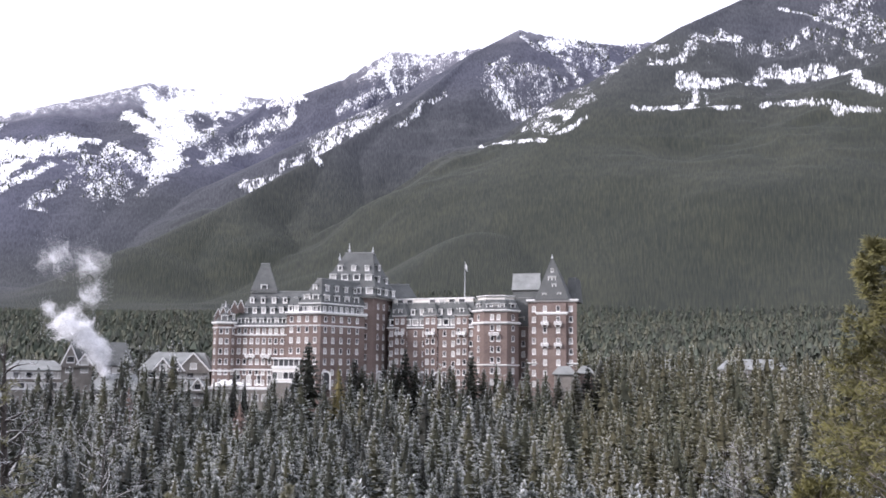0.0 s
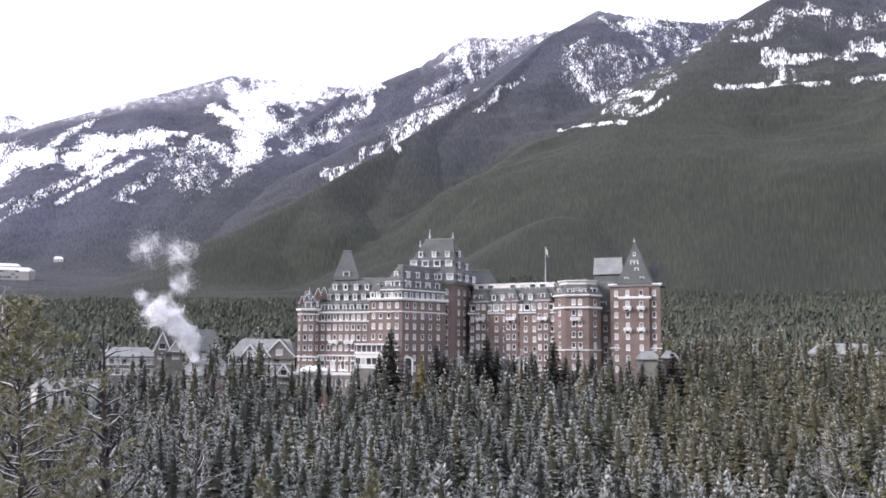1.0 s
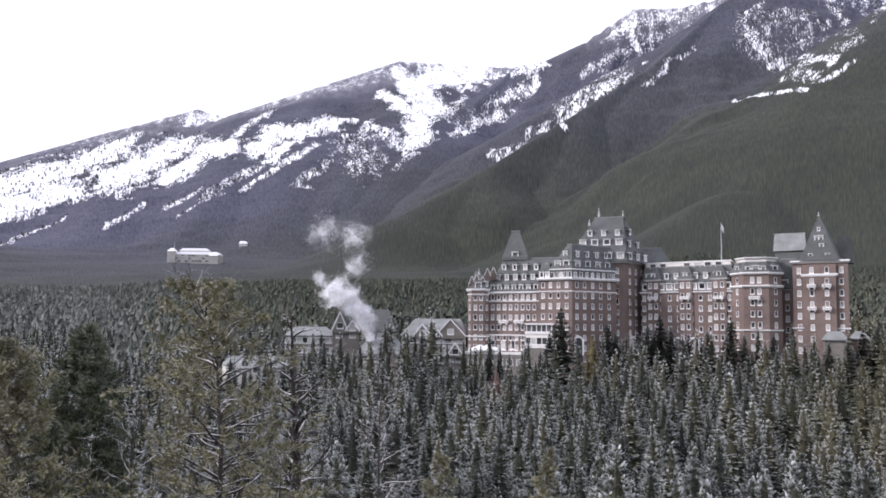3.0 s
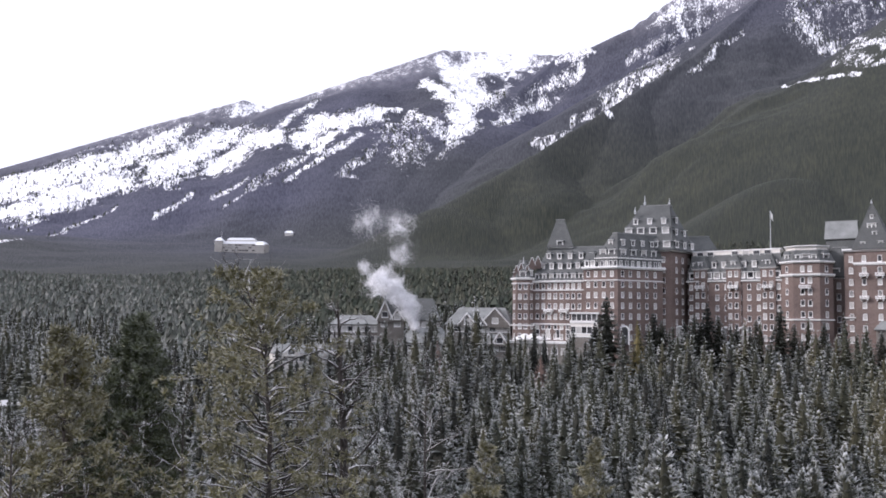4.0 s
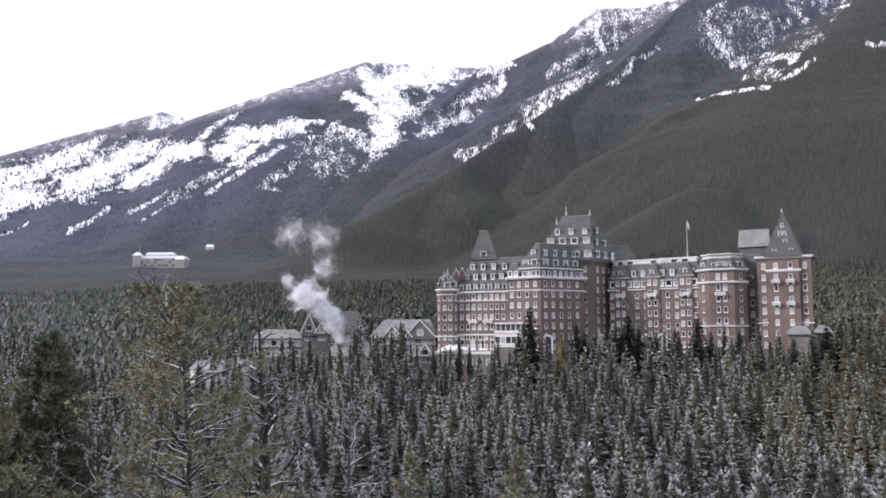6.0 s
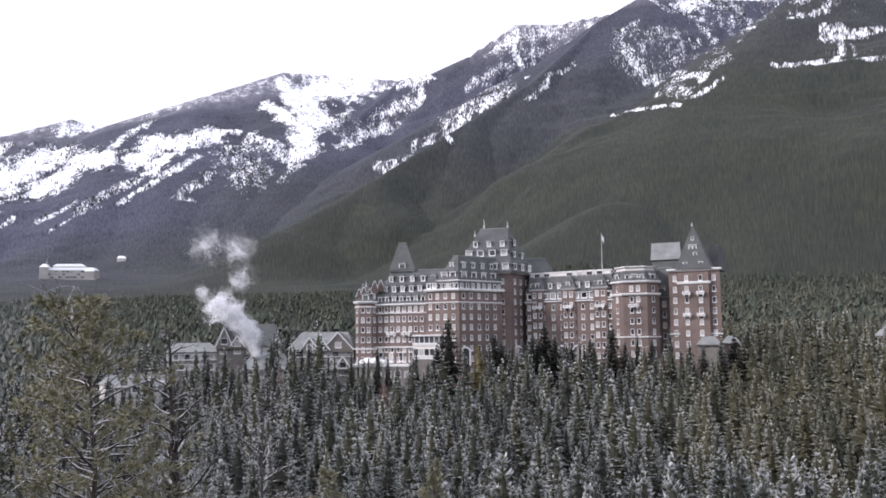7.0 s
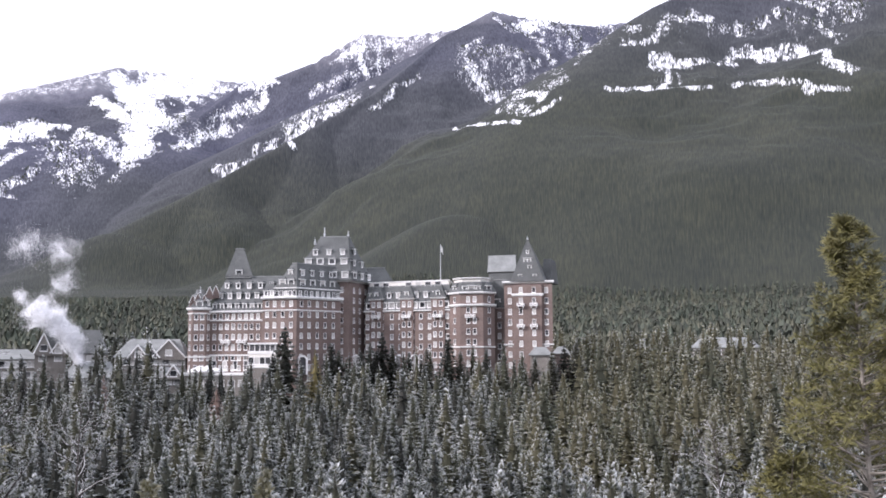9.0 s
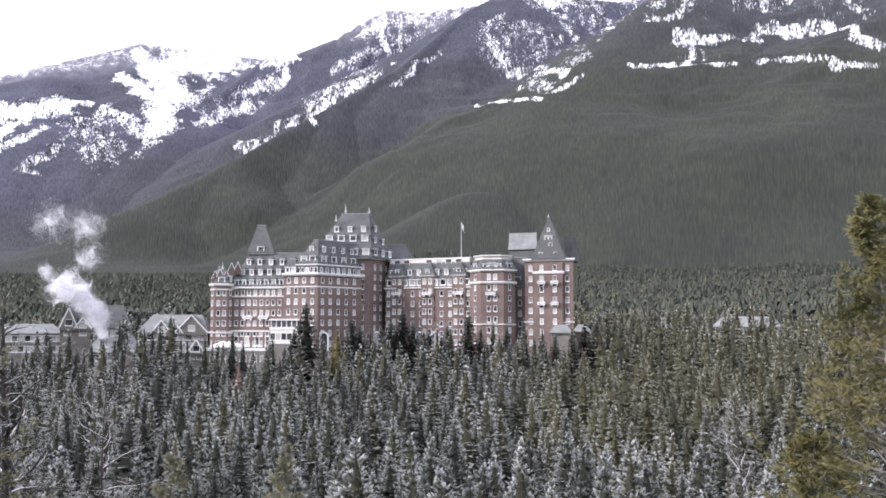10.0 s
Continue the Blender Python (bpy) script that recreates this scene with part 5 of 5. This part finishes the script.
RIMED = rimed_material()
PALEBARK = surface("pale_bark", (0.13, 0.11, 0.09), (0.36, 0.33, 0.29), 2.5, 0.9, bump=0.6)


def lookout_tree(name, label, az, d, top_el, seed, bare_top=0.0, crown=None, lean=0.0, spread=2.6, count=70, depth=1, rise=0.05, tuft=0.26, blades=9, droop=-0.15, thick=0.17, from_z=0.12, bark=None, shape=0.75, hook=0.0, crook=0.25, slim=0.1):
    """A tree by the lookout: trunk, limbs and, where it is alive, its needles."""
    rnd = random.Random(seed)
    p = polar(az, d)
    z0 = float(ground_height(np.array([p.x]), np.array([p.y]))[0]) - 0.3
    z1 = d * math.tan(radians(top_el))
    H = z1 - z0
    t = thing(name, (p.x, p.y, z0), label, "tree")
    side = Vector((math.cos(radians(az)), -math.sin(radians(az)), 0))
    axis = []
    for i in range(13):
        u = i / 12
        axis.append(Vector((p.x, p.y, z0 + H * u)) + side * (lean * (u - 1) * 1.0 - hook * max(0.0, u - 0.86) * 8) + Vector((rnd.gauss(0, 0.05), rnd.gauss(0, 0.05), 0)))
    V, F = [], []
    tube(V, F, axis, [thick * (1 - 0.93 * (i / 12) ** 1.1) for i in range(13)], 8)
    part("trunk", grid_mesh("trunk", V, F, [bark or BARK], smooth=True), t)
    tips = []
    for k in range(count):
        u = from_z + (0.985 - from_z) * ((k + rnd.random()) / count) ** 0.9
        i = min(int(u * 12), 11)
        q = axis[i].lerp(axis[i + 1], u * 12 - i)
        a = rnd.random() * 6.283
        reach = spread * ((1 - u) ** shape + 0.03) * rnd.uniform(0.6, 1.2)
        V, F = [], []
        grow(rnd, V, F, tips, q, Vector((math.cos(a), math.sin(a), droop + 0.6 * u * u)), reach, (0.010 + 0.014 * reach) * (thick / 0.17), depth, rise, crook)
        part("limb", grid_mesh("limb", V, F, [bark or BARK], smooth=True), t)
    if crown:
        tips = [q for q in tips if q[0].z < z1 - bare_top * H]
        NV, NF, NT = needles(rnd, tips, tuft, blades, slim)
        part("crown", grid_mesh("crown", NV, NF, [crown], tips=NT), t)
    return t


lookout_tree("spruce_tree", "tall yellow-green spruce beside the lookout", 25.45, 30, 7.5, 1, crown=SUNNY, lean=-0.9, spread=4.9, count=190, depth=1, tuft=0.23, blades=16, droop=-0.02, rise=0.06, from_z=0.3, shape=0.95, crook=0.14, bark=PALEBARK, slim=0.085)
lookout_tree("pine_tree", "wind-bent olive pine with rimed bare top", -30.0, 33, 3.3, 2, crown=OLIVE, bare_top=0.02, lean=-1.2, spread=4.0, count=120, depth=1, tuft=0.22, blades=15, droop=0.12, rise=0.02, from_z=0.35, hook=0.8, shape=0.45, crook=0.3, bark=RIMED, thick=0.2)
lookout_tree("spruce_tree", "dark green spruce in the clump by the lookout", -36.95, 37, -0.05, 3, crown=SPRUCE, spread=4.6, count=190, depth=1, tuft=0.25, blades=20, droop=-0.05, rise=0.07, from_z=0.3, shape=0.95, crook=0.18)
lookout_tree("pine_tree", "olive pine in the clump by the lookout", -40.8, 35, -1.0, 4, crown=OLIVE, spread=3.1, count=120, depth=1, tuft=0.23, blades=18, droop=0.0, rise=0.03, from_z=0.3, shape=0.6)
lookout_tree("dead_tree", "bare rimed dead tree with crooked limbs", -25.3, 34, 0.9, 5, spread=3.4, count=44, depth=2, droop=0.15, rise=0.05, from_z=0.35, bark=RIMED, lean=-0.9, crook=0.34, shape=0.5, thick=0.4)
lookout_tree("dead_tree", "bare rimed dead tree with drooping limbs", -19.8, 36, -3.4, 6, spread=3.6, count=34, depth=2, droop=0.3, rise=0.03, from_z=0.35, bark=RIMED, crook=0.32, shape=0.45, thick=0.16)
lookout_tree("bare_tree", "bare frosted grey tree leaning over the slope", 17.6, 44, -4.6, 7, spread=2.8, count=40, depth=2, droop=0.5, rise=-0.04, from_z=0.4, bark=RIMED, lean=-1.4, crook=0.2, shape=0.4, thick=0.17)
lookout_tree("pine_tree", "low yellow-green pine beside the tall spruce", 22.0, 29, -6.3, 8, crown=SUNNY, spread=2.4, count=60, depth=1, tuft=0.22, blades=13, droop=0.2, rise=0.08, from_z=0.3, shape=0.6)
lookout_tree("pine_tree", "small olive pine on the slope below the lookout", -9.3, 52, -7.3, 9, crown=OLIVE, spread=2.6, count=60, depth=1, tuft=0.26, blades=13, droop=0.1, from_z=0.3, shape=0.8)
lookout_tree("pine_tree", "thin olive pine on the slope below the lookout", -16.0, 46, -7.6, 10, crown=OLIVE, spread=2.6, count=60, depth=1, tuft=0.26, blades=13, droop=0.1, from_z=0.3, shape=0.8)
lookout_tree("bare_tree", "bare frosted shrub tree by the lookout", -43.6, 26, -6.0, 11, spread=2.4, count=30, depth=2, droop=0.4, from_z=0.35, bark=RIMED, shape=0.4, thick=0.13)
lookout_tree("bare_tree", "bare frosted thin tree beside the dark spruce", -34.3, 34, -4.4, 12, spread=2.6, count=34, depth=2, droop=0.3, from_z=0.3, bark=RIMED, shape=0.4, thick=0.15)
lookout_tree("bare_tree", "bare frosted thin tree between the pines", -27.6, 35, -4.8, 13, spread=2.6, count=34, depth=2, droop=0.3, from_z=0.3, bark=RIMED, shape=0.4, thick=0.15)
